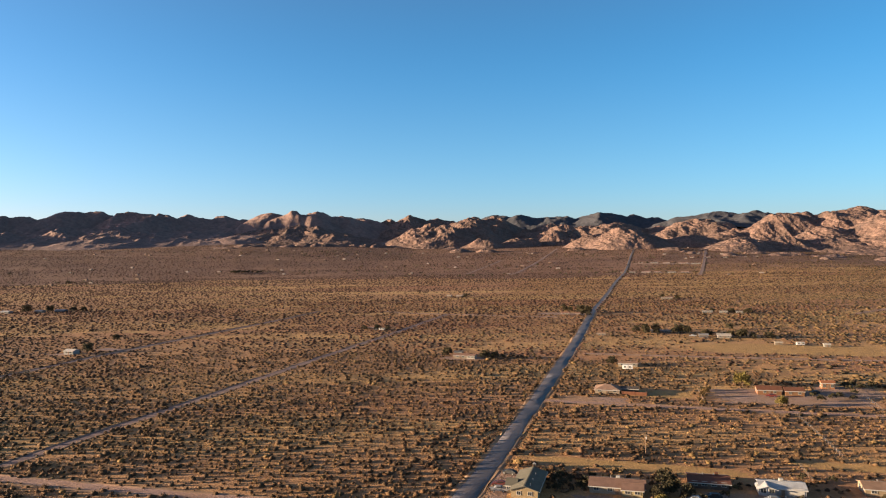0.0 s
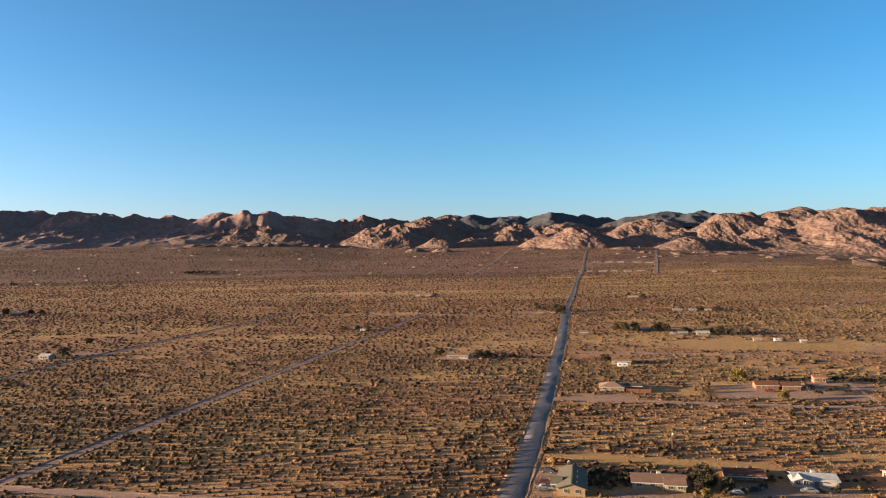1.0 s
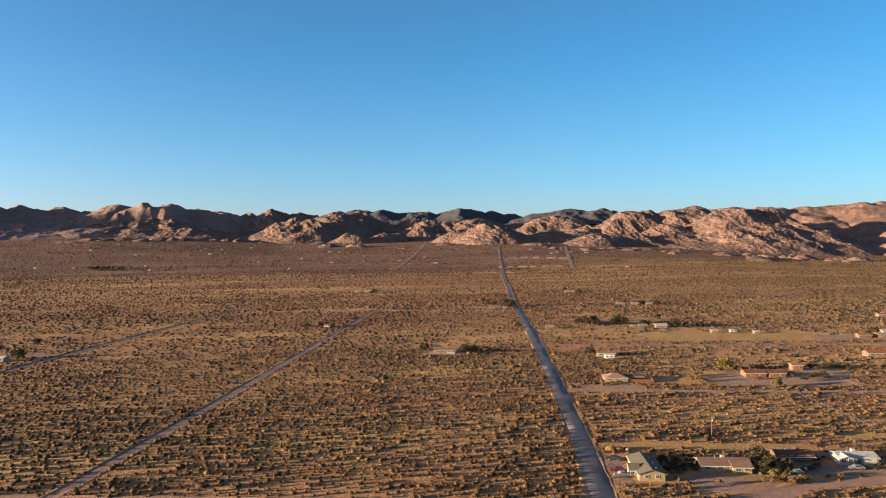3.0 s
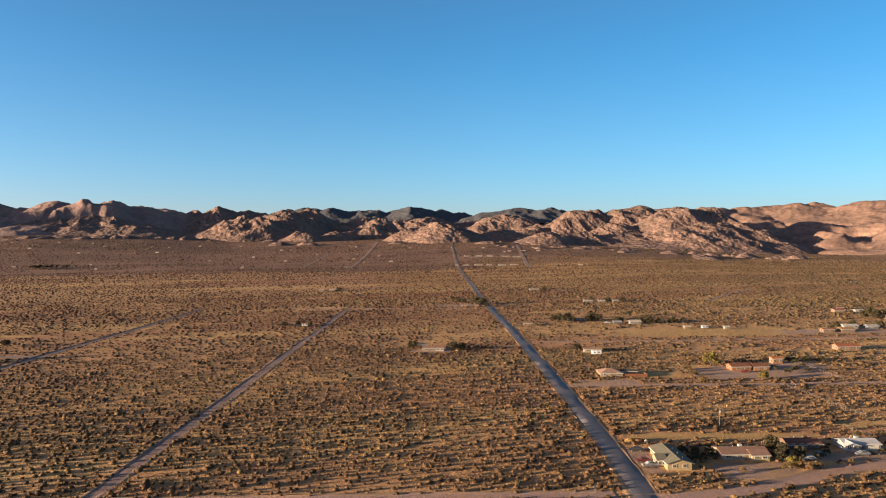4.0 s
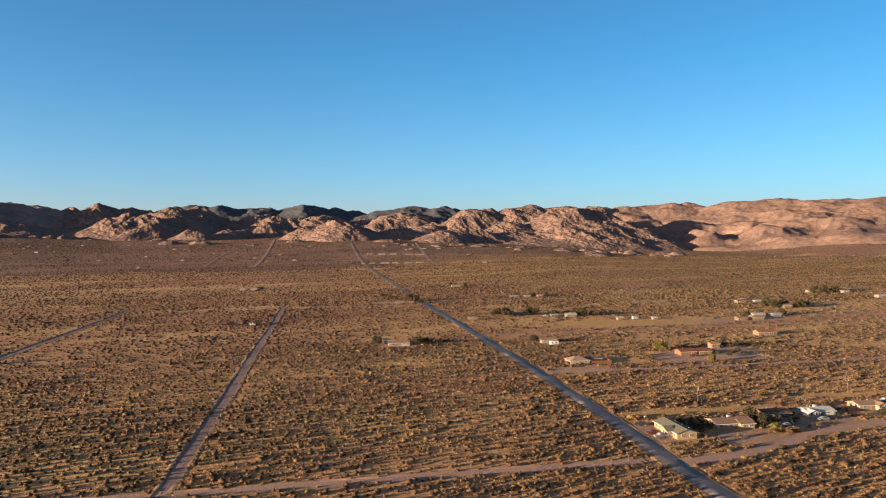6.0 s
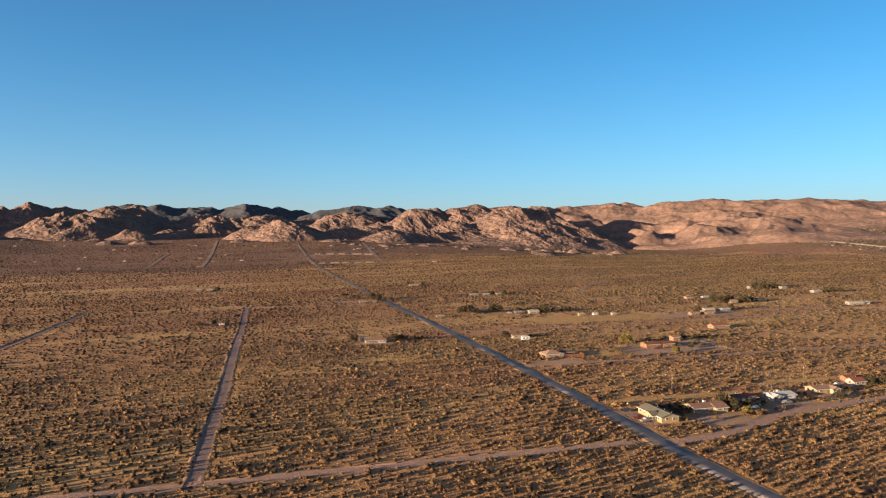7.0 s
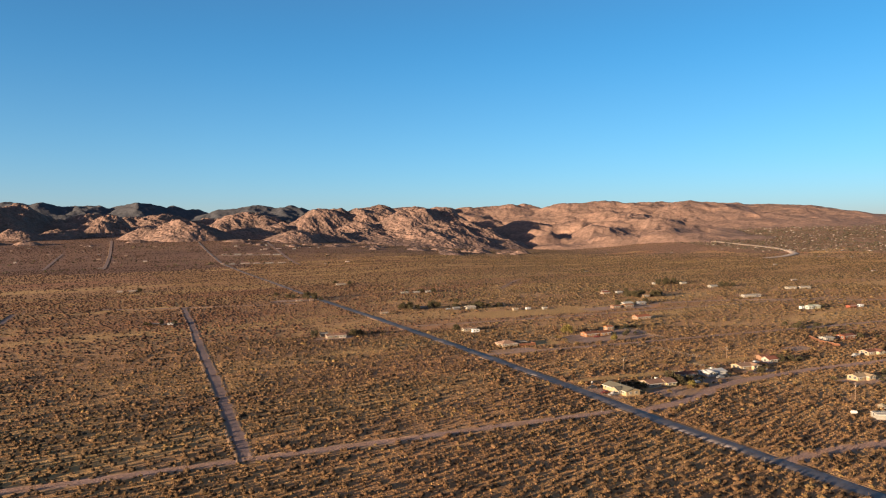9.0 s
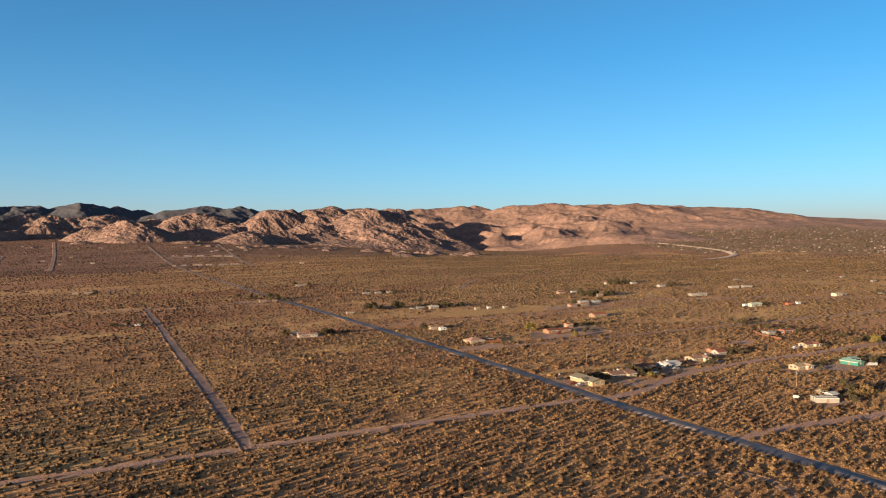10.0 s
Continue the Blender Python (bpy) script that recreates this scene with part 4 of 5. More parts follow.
house(121.0, 196.6, 12.8, 8.0, (0.56, 0.43, 0.28), (0.28, 0.18, 0.13), "tan stucco house with a light brown roof", 2.3, 1.1, "x", win="SSSWWNN", wing=(3.6, -2.8, 4.4, 4.8, "y", (0.68, 0.54, 0.34)))
house(147.0, 196.0, 7.5, 6.0, (0.58, 0.52, 0.46), (0.22, 0.085, 0.06), "small white house with a red roof", 2.5, 1.5, "x", win="SSWNN")
house(152.5, 203.0, 6.0, 4.5, (0.40, 0.24, 0.16), (0.20, 0.09, 0.06), "reddish-brown shed behind the white house", 2.3, 0.8, "x", win="S", vents=0, name="shed", category="shed", group="sheds")
house(207.6, 167.6, 11.5, 7.0, (0.52, 0.42, 0.30), (0.20, 0.09, 0.065), "cream house with a dark red roof", 2.3, 1.1, "x", win="SSSWWNN", wing=(3.4, -2.6, 5.0, 5.0, "y", (0.58, 0.49, 0.33)))
house(129.4, 143.0, 10.4, 6.5, (0.56, 0.44, 0.27), (0.35, 0.265, 0.175), "pale yellow house with a buff roof", 2.3, 1.0, "x", win="SSSWWNN", wing=(3.2, -2.2, 4.4, 4.6, "y", (0.62, 0.42, 0.26)))
house(160.5, 127.4, 5.8, 11.0, (0.07, 0.32, 0.28), (0.18, 0.33, 0.29), "turquoise house with a pale green roof", 2.2, 0.9, "y", win="SWN", door="W", vents=3)
house(168.0, 130.0, 6.5, 5.5, (0.08, 0.30, 0.26), (0.24, 0.32, 0.29), "turquoise garage with a light roof beside the house", 2.5, 0.9, "x", win="SW", vents=0, garage="", name="garage", category="garage", group="sheds")

# walled homestead further on
house(241.0, 206.0, 8.0, 6.0, (0.42, 0.38, 0.35), (0.34, 0.32, 0.30), "grey shed inside the orange wall", 2.6, 0.5, "x", win="SSW", vents=1, name="shed", category="shed", group="sheds")
house(258.0, 201.0, 11.5, 7.0, (0.28, 0.108, 0.062), (0.21, 0.085, 0.056), "rust-red house behind the orange wall", 2.7, 0.9, "x", win="SSSWWN")


def block_wall(points, tall, label, mat, post_mat):
    """A low wall of blocks with piers and a coping along a line."""
    x, y = points[0]
    ob = thing("garden_wall", x, y, 0, label, "wall", "walls")
    for (ax, ay), (bx, by) in zip(points[:-1], points[1:]):
        run = math.hypot(bx - ax, by - ay)
        n = max(1, int(run / 3.6))
        turn = math.degrees(math.atan2(by - ay, bx - ax))
        for k in range(n):
            m = pose(ax - x + (bx - ax) * k / n, ay - y + (by - ay) * k / n, 0, 0, 0, turn)
            part("panel", shared(("panel", round(run / n, 2), tall, mat.name), lambda: box(0.22, run / n - 0.22, -0.1, 0.1, -0.1, tall), mat), mat, ob, m=m)
            part("coping", shared(("coping", round(run / n, 2), tall, mat.name), lambda: box(0.2, run / n - 0.2, -0.14, 0.14, tall, tall + 0.08), post_mat), post_mat, ob, m=m)
            part("pier", shared(("pier", tall, mat.name), lambda: box(-0.22, 0.22, -0.22, 0.22, -0.1, tall + 0.22), mat), mat, ob, m=m)
    return ob


block_wall([(246, 219), (237, 211), (229.5, 204), (223, 190)], 1.4, "low orange block wall round a homestead", M_BRICK, M_BERM)
block_wall([(81.0, 326.0), (91, 322.0), (92.6, 327.5)], 1.5, "orange wooden screen wall beside the house", M_BRICK, M_BRICK)

# ---- the homesteads north of the lane ----
house(76.0, 333.0, 12.2, 11.1, (0.60, 0.48, 0.36), (0.33, 0.21, 0.155), "cream house with a steep pyramid roof", 2.1, 1.9, "x", win="SSSWWNN", hip=0.92, garage="", over=0.5)
house(146.8, 323.6, 11.0, 8.8, (0.40, 0.20, 0.105), (0.19, 0.08, 0.048), "orange-brown house with two red-brown roofs", 2.5, 1.3, "x", win="SSWWNN", wing=(10.3, -1.0, 7.8, 7.0, "x", (0.42, 0.22, 0.115)), size=(1.0, 0.9))
house(178.5, 332.6, 6.0, 5.0, (0.60, 0.27, 0.13), (0.34, 0.14, 0.07), "tall orange stucco house with two storeys", 3.2, 0.8, "x", win="SSSWW", size=(1.1, 1.3))
house(252.0, 357.0, 15.0, 8.0, (0.42, 0.27, 0.18), (0.28, 0.105, 0.06), "tan house with a red tile roof", 2.6, 1.5, "x", win="SSSSWWN")
house(103.5, 402.5, 11.5, 5.0, (0.92, 0.80, 0.62), (0.36, 0.22, 0.15), "small cream house with a reddish flat roof", 2.5, 0.7, "x", win="SSSW", vents=1)
trailer(100.5, 391.5, 0, 5.5, 2.5, 2.6, (0.74, 0.74, 0.72), "small white camper trailer on a lot")
house(10.5, 442.5, 9.5, 7.0, (0.80, 0.64, 0.48), (0.33, 0.20, 0.15), "tan house among dark trees", 2.4, 1.0, "x", win="SSWWN", chimney=True, wing=(6.6, -1.2, 5.0, 5.0, "x", (0.84, 0.76, 0.66)))
house(9.0, 452.0, 5.5, 5.0, (0.68, 0.60, 0.50), (0.44, 0.38, 0.32), "pale flat-roofed shed behind the house", 3.4, 0.4, "x", win="SW", vents=0, name="shed", category="shed", group="sheds")
house(-62.0, 607.5, 6.0, 5.0, (0.84, 0.54, 0.36), (0.36, 0.20, 0.14), "small reddish cabin beside the track", 2.6, 1.0, "x", win="SW", vents=1)
trailer(-52.5, 599.0, 0, 4.6, 2.2, 2.1, (0.50, 0.50, 0.48), "white trailer beside a cabin")
house(-255.8, 488.0, 8.6, 6.5, (0.98, 0.96, 0.92), (0.64, 0.60, 0.58), "white house with a pale roof on the open desert", 3.0, 1.1, "x", win="SSWN", vents=1)
house(304.0, 424.0, 9.0, 6.5, (0.56, 0.36, 0.26), (0.36, 0.17, 0.11), "reddish stable with a low roof", 2.6, 0.8, "x", win="SSW", vents=0, name="stable", category="shed", group="sheds")
house(318.0, 421.0, 11.0, 7.0, (0.64, 0.42, 0.26), (0.40, 0.22, 0.13), "orange stucco house at the field's edge", 2.7, 1.0, "x", win="SSSW")
house(335.0, 435.0, 12.0, 7.5, (0.70, 0.68, 0.66), (0.58, 0.56, 0.54), "white house with a pale roof", 2.7, 0.9, "x", win="SSSW")
house(349.0, 428.0, 9.0, 6.0, (0.38, 0.42, 0.50), (0.46, 0.46, 0.48), "blue-grey shed beside the white house", 2.6, 0.8, "x", win="SS", vents=0, name="shed", category="shed", group="sheds")
house(415.0, 471.0, 9.0, 7.0, (0.62, 0.44, 0.28), (0.40, 0.26, 0.16), "tan house in a clump of trees", 3.2, 1.2, "x", win="SSW")
house(421.0, 530.0, 10.0, 7.0, (0.60, 0.46, 0.36), (0.34, 0.13, 0.09), "cream cabin with a dark red roof", 2.6, 1.1, "x", win="SSW")
house(437.0, 523.0, 8.0, 5.0, (0.66, 0.64, 0.62), (0.55, 0.54, 0.52), "pale shed beside the cabin", 2.6, 0.6, "x", win="S", vents=0, name="shed", category="shed", group="sheds")
house(223.5, 476.5, 5.0, 4.0, (0.66, 0.54, 0.40), (0.48, 0.38, 0.28), "small tan pump house on the field", 2.4, 0.6, "x", win="S", vents=0, name="shed", category="shed", group="sheds")
house(249.0, 463.5, 4.0, 3.6, (0.72, 0.68, 0.60), (0.55, 0.52, 0.48), "tiny white shed on the field", 2.3, 0.5, "x", win="S", vents=0, name="shed", category="shed", group="sheds")
trailer(236.0, 472.0, 4, 5.0, 2.4, 2.4, (0.55, 0.55, 0.56), "grey box trailer parked on the field")
house(168.0, 551.0, 17.0, 6.0, (0.42, 0.36, 0.32), (0.34, 0.30, 0.28), "long low grey shed among trees", 2.5, 0.7, "x", win="SS", vents=0, name="shed", category="shed", group="sheds")
house(203.0, 517.0, 10.0, 7.0, (0.70, 0.64, 0.56), (0.56, 0.50, 0.44), "white ranch house with a pale roof", 2.6, 1.1, "x", win="SSSW")
house(190.0, 522.0, 7.0, 4.5, (0.36, 0.34, 0.36), (0.30, 0.30, 0.32), "dark metal carport beside the ranch house", 2.6, 0.6, "x", win="", door="", vents=0, name="carport", category="carport", group="sheds")
house(119.0, 539.0, 7.0, 5.0, (0.46, 0.30, 0.20), (0.34, 0.22, 0.15), "small brown cabin on the desert", 2.5, 0.9, "x", win="SSW", vents=1)
for k, (hx, hy, hl) in enumerate([(262, 708, 10), (276, 703, 8), (290, 698, 7)]):
    house(hx, hy, hl, 5.5, (0.52, 0.50, 0.48), (0.36, 0.35, 0.34), "pale mobile home on a cluttered lot", 2.2, 0.5, "x", win="SSW", vents=0, name="mobile_home", category="house", group="mobile homes")
house(121.0, 709.0, 8.0, 5.5, (0.58, 0.40, 0.32), (0.30, 0.17, 0.13), "tan house beside the asphalt road", 2.6, 1.2, "x", win="SSW", vents=1)
house(132.0, 702.0, 4.5, 4.0, (0.48, 0.32, 0.24), (0.30, 0.17, 0.13), "brown shed beside the asphalt road", 2.6, 0.9, "x", win="S", vents=0, name="shed", category="shed", group="sheds")
house(278.0, 889.0, 14.0, 7.0, (0.52, 0.44, 0.36), (0.36, 0.28, 0.22), "cream house far out on the desert", 2.6, 1.2, "x", win="SSW", vents=0)
for hx, hy, hl in [(8, 998, 7), (22, 992, 9)]:
    house(hx, hy, hl, 6.0, (0.64, 0.50, 0.42), (0.46, 0.36, 0.30), "small tan house far out on the desert", 2.7, 1.0, "x", win="SW", vents=0)
for hx, hy, hl, c in [(-515, 838, 13, (0.66, 0.66, 0.70)), (-478, 842, 12, (0.62, 0.62, 0.60)), (-455, 846, 15, (0.44, 0.50, 0.60))]:
    house(hx, hy, hl, 7.0, c, (0.42, 0.44, 0.50), "grey-white house among dark trees", 2.8, 1.0, "x", win="SSW", vents=0)

house(490.0, 393.0, 17.0, 7.0, (0.74, 0.68, 0.60), (0.46, 0.42, 0.39), "long white ranch house on a cleared lot", 2.8, 1.0, "x", -8, win="SSSWWN", vents=1, wing=(10.5, 1.5, 8.0, 6.0, "x", (0.72, 0.66, 0.58)))
house(628.0, 414.0, 13.0, 7.0, (0.70, 0.62, 0.52), (0.44, 0.39, 0.34), "long cream stable on the open desert", 3.0, 0.8, "x", -12, win="SSSW", vents=0, name="stable", category="shed", group="sheds")
house(644.0, 405.0, 15.0, 7.0, (0.70, 0.63, 0.54), (0.42, 0.37, 0.33), "long cream house beside a stable", 3.0, 1.0, "x", -12, win="SSSW", vents=0)
house(423.0, 295.5, 11.0, 7.0, (0.62, 0.64, 0.44), (0.46, 0.50, 0.42), "pale green house with an awning roof", 2.9, 1.0, "x", -6, win="SSSW", vents=1, wing=(-6.5, -2.0, 5.0, 4.5, "x", (0.55, 0.60, 0.58)))
trailer(413.0, 300.5, 6, 7.0, 2.5, 2.7, (0.52, 0.56, 0.56), "white camper trailer beside the pale green house")
house(454.0, 276.0, 9.0, 5.0, (0.42, 0.13, 0.08), (0.34, 0.11, 0.07), "low red shed on the desert", 2.2, 0.5, "x", win="S", vents=0, name="shed", category="shed", group="sheds")
trailer(464.5, 272.0, 0, 5.5, 2.5, 2.6, (0.55, 0.56, 0.58), "small grey trailer beside a red shed")
house(586.0, 277.5, 12.0, 7.0, (0.86, 0.74, 0.56), (0.50, 0.42, 0.32), "tan house on the open desert", 2.9, 1.0, "x", win="SSSW", vents=1)
house(598.0, 275.0, 6.0, 5.0, (0.50, 0.44, 0.38), (0.42, 0.37, 0.32), "low tan shed beside a house", 2.3, 0.6, "x", win="S", vents=0, name="shed", category="shed", group="sheds")
house(592.5, 496.0, 12.0, 7.0, (0.70, 0.66, 0.60), (0.44, 0.42, 0.39), "white house beside a row of dark trees", 2.8, 1.0, "x", win="SSSW", vents=0)
house(591.5, 581.0, 8.0, 6.0, (0.66, 0.61, 0.55), (0.42, 0.39, 0.36), "white house behind tall trees", 2.8, 1.0, "x", win="SSW", vents=0)
house(621.0, 557.0, 9.0, 6.0, (0.66, 0.61, 0.55), (0.40, 0.37, 0.34), "pale house among trees", 2.8, 1.0, "x", win="SSW", vents=0)
house(86.0, 331.5, 8.5, 6.5, (0.22, 0.17, 0.14), (0.10, 0.085, 0.08), "dark open carport beside the pyramid-roofed house", 2.2, 0.6, "x", win="", door="", vents=0, name="carport", category="carport", group="sheds", over=0.4)

# ---- far homes, school and town ----
FAR_A = [(1892, 1702), (1991, 1644), (2092, 1559), (817, 892), (2296, 1472), (1544, 953), (1343, 790), (1989, 980), (1987, 884), (1825, 680), (1732, 578), (1153, 517), (959, 394), (441, 548), (782, 483), (649, 252), (863, 323)]
FAR_B = [(-1602, 2729), (-1351, 2683), (-1280, 2936), (-967, 3013), (-471, 2907), (-395, 2657), (-303, 2553), (-303, 2953), (-468, 2317), (74, 3040), (152, 2704), (276, 2310), (603, 2447), (624, 1556), (286, 901), (27, 996), (-359, 1436), (164, 1794), (-1174, 1934), (-1050, 2004), (-226, 3020), (1025, 2324), (970, 2370), (990, 2328), (534, 3263), (522, 2910)]
for k, (hx, hy) in enumerate(FAR_A + FAR_B):
    tone = ((0.30, 0.25, 0.21), (0.26, 0.175, 0.14), (0.21, 0.14, 0.11), (0.34, 0.30, 0.27))[k % 4]
    house(hx, hy, 6 + (k * 7) % 5, 5.0, tone, ((0.34, 0.28, 0.25), (0.24, 0.12, 0.09))[k % 2], ("white", "tan", "brown", "pale")[k % 4] + " house far off near the mountains", 2.6, 0.9, "x", win="SW", vents=0, group="far houses")
SCHOOL = [(440, 1752, 9), (468, 1762, 16), (497, 1745, 24), (520, 1728, 15), (552, 1722, 22), (577, 1700, 20), (585, 2112, 14), (622, 2098, 22), (652, 2080, 20), (690, 2050, 30), (722, 2034, 26), (800, 2290, 14), (850, 2290, 18), (905, 2285, 14)]
for k, (hx, hy, hl) in enumerate(SCHOOL):
    pink = k % 3 != 1
    house(hx, hy, hl, 10, (0.58, 0.42, 0.36) if pink else (0.64, 0.58, 0.52), (0.46, 0.29, 0.25) if pink else (0.26, 0.19, 0.17), "long low school building with a pinkish roof" if pink else "low cream school building with a brown roof", 3.2, 1.2, "x", win="SSSSSSSSWW", vents=0, name="school_building", category="school building", group="school buildings", size=(1.8, 1.3))


def boxes(name, places, sizes, turns, mat, label, category):
    """Many small gabled houses in one mesh."""
    n = len(places)
    l, w, h = (sizes / (2, 2, 1)).T
    o = np.zeros((n, 10, 3))
    for k, (a, b, z) in enumerate([(-1, -1, -.3), (1, -1, -.3), (1, 1, -.3), (-1, 1, -.3), (-1, -1, 1), (1, -1, 1), (1, 1, 1), (-1, 1, 1), (-1, 0, 1.45), (1, 0, 1.45)]):
        o[:, k] = np.stack([a * l, b * w, z * h], 1)
    c, s = np.cos(turns), np.sin(turns)
    x, y = o[..., 0] * c[:, None] - o[..., 1] * s[:, None], o[..., 0] * s[:, None] + o[..., 1] * c[:, None]
    z = o[..., 2] + height(places[:, 0], places[:, 1])[:, None]
    v = np.stack([x + places[:, :1], y + places[:, 1:], z], -1).reshape(-1, 3)
    q = np.array([(0, 1, 5, 4), (1, 2, 6, 5), (2, 3, 7, 6), (3, 0, 4, 7), (4, 5, 9, 8), (6, 7, 8, 9), (5, 6, 9, 9), (7, 4, 8, 8)])
    tri = np.concatenate([q[:, [0, 1, 2]], q[:6, [0, 2, 3]]])
    f = (tri[None] + np.arange(n)[:, None, None] * 10).reshape(-1, 3)
    return tagged(mesh_object(name, v, f, mat), label, category, kind="stuff")


def fan_spots(n, lot):
    """Scattered lots on the fan below the mountains, in loose clusters."""
    c = np.stack([rng.uniform(-26, 27, 34), 1700 + 1350 * rng.uniform(0, 1, 34) ** 0.8], 1)
    pick = c[rng.integers(0, len(c), n)]
    r, a = pick[:, 1], np.radians(pick[:, 0])
    p = np.stack([HOME[0] + r * np.sin(a), HOME[1] + r * np.cos(a)], 1) + rng.normal(0, lot, (n, 2)) * (1.6, 0.5)
    return p[clear_of_roads(p, 4.0)]


for tone, lab in (((0.29, 0.24, 0.21), "pale"), ((0.21, 0.145, 0.115), "brown")):
    p = fan_spots(28, 60)
    boxes("fan_houses", p, np.stack([rng.uniform(6, 11, len(p)), rng.uniform(5, 7, len(p)), rng.uniform(2.4, 3.2, len(p))], 1), np.radians(TURN_Z) + 0 * p[:, 0], paint(tone), lab + " houses scattered below the mountains", "houses")
p = fan_spots(900, 75)
tufts("fan_trees", p, rng.uniform(1.6, 3.6, len(p)), 10, 0.45, M_LEAF, "dark trees between far scattered houses", "trees", 1.0)


def town_spots(n, clump):
    a = np.radians(rng.uniform(50, 86, n * 4))
    r = 2750 + 2050 * rng.uniform(0, 1, n * 4) ** 1.05
    p = np.stack([HOME[0] + r * np.sin(a), HOME[1] + r * np.cos(a)], 1)
    dens = 0.9 * fractal(p[:, 0] / 240, p[:, 1] / 240, 3, 33) + 0.5 - 0.6 * (r - 2750) / 2050
    ok = (dens > clump) & (np.degrees(a) > 52 + 9 * np.clip((3300 - r) / 500, 0, 1))
    return p[ok][:n]


M_TOWN_LEAF = material("far_tree_leaves", (0.046, 0.043, 0.030), (0.062, 0.054, 0.039), 0.02, 0.9, vary=0.4)
M_TOWN_SCRUB = material("grey_brown_scrub", (0.205, 0.148, 0.116), (0.160, 0.118, 0.096), 0.01, 0.9, vary=0.3)
for tone, lab, n in (((0.25, 0.22, 0.20), "white", 330), ((0.18, 0.135, 0.115), "tan", 460), ((0.135, 0.10, 0.088), "brown", 460)):
    p = town_spots(n, -0.35)
    boxes("town_houses", p, np.stack([rng.uniform(5, 10, len(p)), rng.uniform(4, 6, len(p)), rng.uniform(1.6, 2.4, len(p))], 1), np.radians(TURN_Z) + rng.integers(0, 2, len(p)) * math.pi / 2, paint(tone), lab + " houses of a far town at the mountain's foot", "houses")
p = town_spots(9500, -0.5)
tufts("town_trees", p, rng.uniform(1.8, 4.2, len(p)), 7, 0.55, M_TOWN_LEAF, "dark grey-green trees of the far town", "trees", 0.9)
p = town_spots(24000, -1.7)
w = rng.uniform(2.4, 5.0, len(p))
mounds("town_scrub", p, w, w * 0.5, 4, [(1.0, 0.0)], M_TOWN_SCRUB, "grey-brown scrub between the town's houses", "bushes")
ribbon("highway", [(2572, 1744), (2531, 1608), (2464, 1442), (2406, 1317), (2323, 1221), (2215, 1160), (1996, 1085), (1781, 1043)], [(-13, 0.2), (-11, 0.9), (0, 1.1), (11, 0.9), (13, 0.2)], M_HIGHWAY, "pale sandy highway curving towards the town", "highway", 0.6, 1.0, 60)

# ---- trees and shrubs ----
T_DARK = tree(4.0, 3.0, 0.2, M_LEAF, "dark green leafy desert tree", 3, 16, 70, 0.22, 0.18)
TREES_ROW = [(90, 106, 0.75), (101, 112, 0.7), (62.5, 203, 1.1), (-67, 606, 0.7), (-48, 602, 0.8), (-57.5, 607, 1.0), (-69, 610, 0.8), (57.5, 193.5, 0.8), (61.5, 197, 0.8), (64, 200, 0.75), (66, 194.5, 0.8), (113.5, 183.5, 0.85), (-248, 495, 1.5), (-258, 560, 1.12), (1.5, 452, 1.26), (25, 437, 1.26), (31, 439, 0.98), (140, 728, 1.9), (146, 722, 1.7), (137, 705, 1.3), (142, 699, 1.0), (128, 752, 1.2), (133, 748, 1.1), (134, 795, 1.0), (-494, 842, 2.1), (-468, 846, 1.82), (-440, 846, 1.4), (-430, 850, 1.26), (150, 556, 1.26), (157, 556, 0.98), (181, 549, 1.68), (186, 545, 1.4), (214, 514, 1.4), (222, 512, 0.98)]
TREES_NORTH = [(360, 431, 1.26), (398, 480, 1.68), (404, 474, 1.4), (424, 468, 1.26), (430, 466, 1.54), (448, 521, 1.26), (284, 703, 1.12), (293, 690, 1.12), (30, 988, 1.26), (290, 885, 1.26), (96, 408, 1.12), (176, 546, 1.1), (193, 527, 1.2), (197, 528, 0.9), (209, 520, 1.1), (216, 518, 1.2), (163, 548, 1.1), (156, 549, 1.2), (268, 712, 1.0), (283, 708, 0.9), (312, 428, 1.0), (328, 440, 1.1)]
TREES_EAST = [(605, 492, 1.5), (612, 488, 1.3), (620, 484, 1.2), (428, 300, 1.0), (417, 303, 0.9), (433, 292, 0.8), (630, 590, 1.7), (640, 584, 1.5), (622, 596, 1.4), (428, 484, 1.6), (421, 489, 1.4), (342, 438, 1.2), (258, 362, 0.8), (590, 576, 1.5), (593, 566, 1.2), (603, 572, 1.4), (618, 570, 1.5), (626, 566, 1.2), (422, 500, 1.2), (416, 486, 1.3), (436, 473, 1.4), (442, 470, 1.1), (169, 568, 1.3), (160, 567, 1.3), (227, 566, 1.2), (222, 528, 1.2), (233, 510, 1.1), (301, 702, 1.1), (153, 193, 1.0), (158, 190, 0.8), (170, 120, 0.9), (150, 139, 0.7)]
place(T_DARK, TREES_ROW + TREES_NORTH + TREES_EAST)
T_YELLOW = tree(5.6, 4.2, 0.25, M_YELLOW_LEAF, "broad yellow-green tree beside a house", 8, 20, 110, 0.26, 0.12)
place(T_YELLOW, [(142, 340, 1.15), (247, 141, 0.9), (56.5, 187, 0.55), (141, 298, 0.7)])
SHRUB = tree(2.2, 1.7, 0.1, M_LEAF, "dense dark green yard shrub", 14, 8, 60, 0.16, 0.2, "shrub", "shrub")
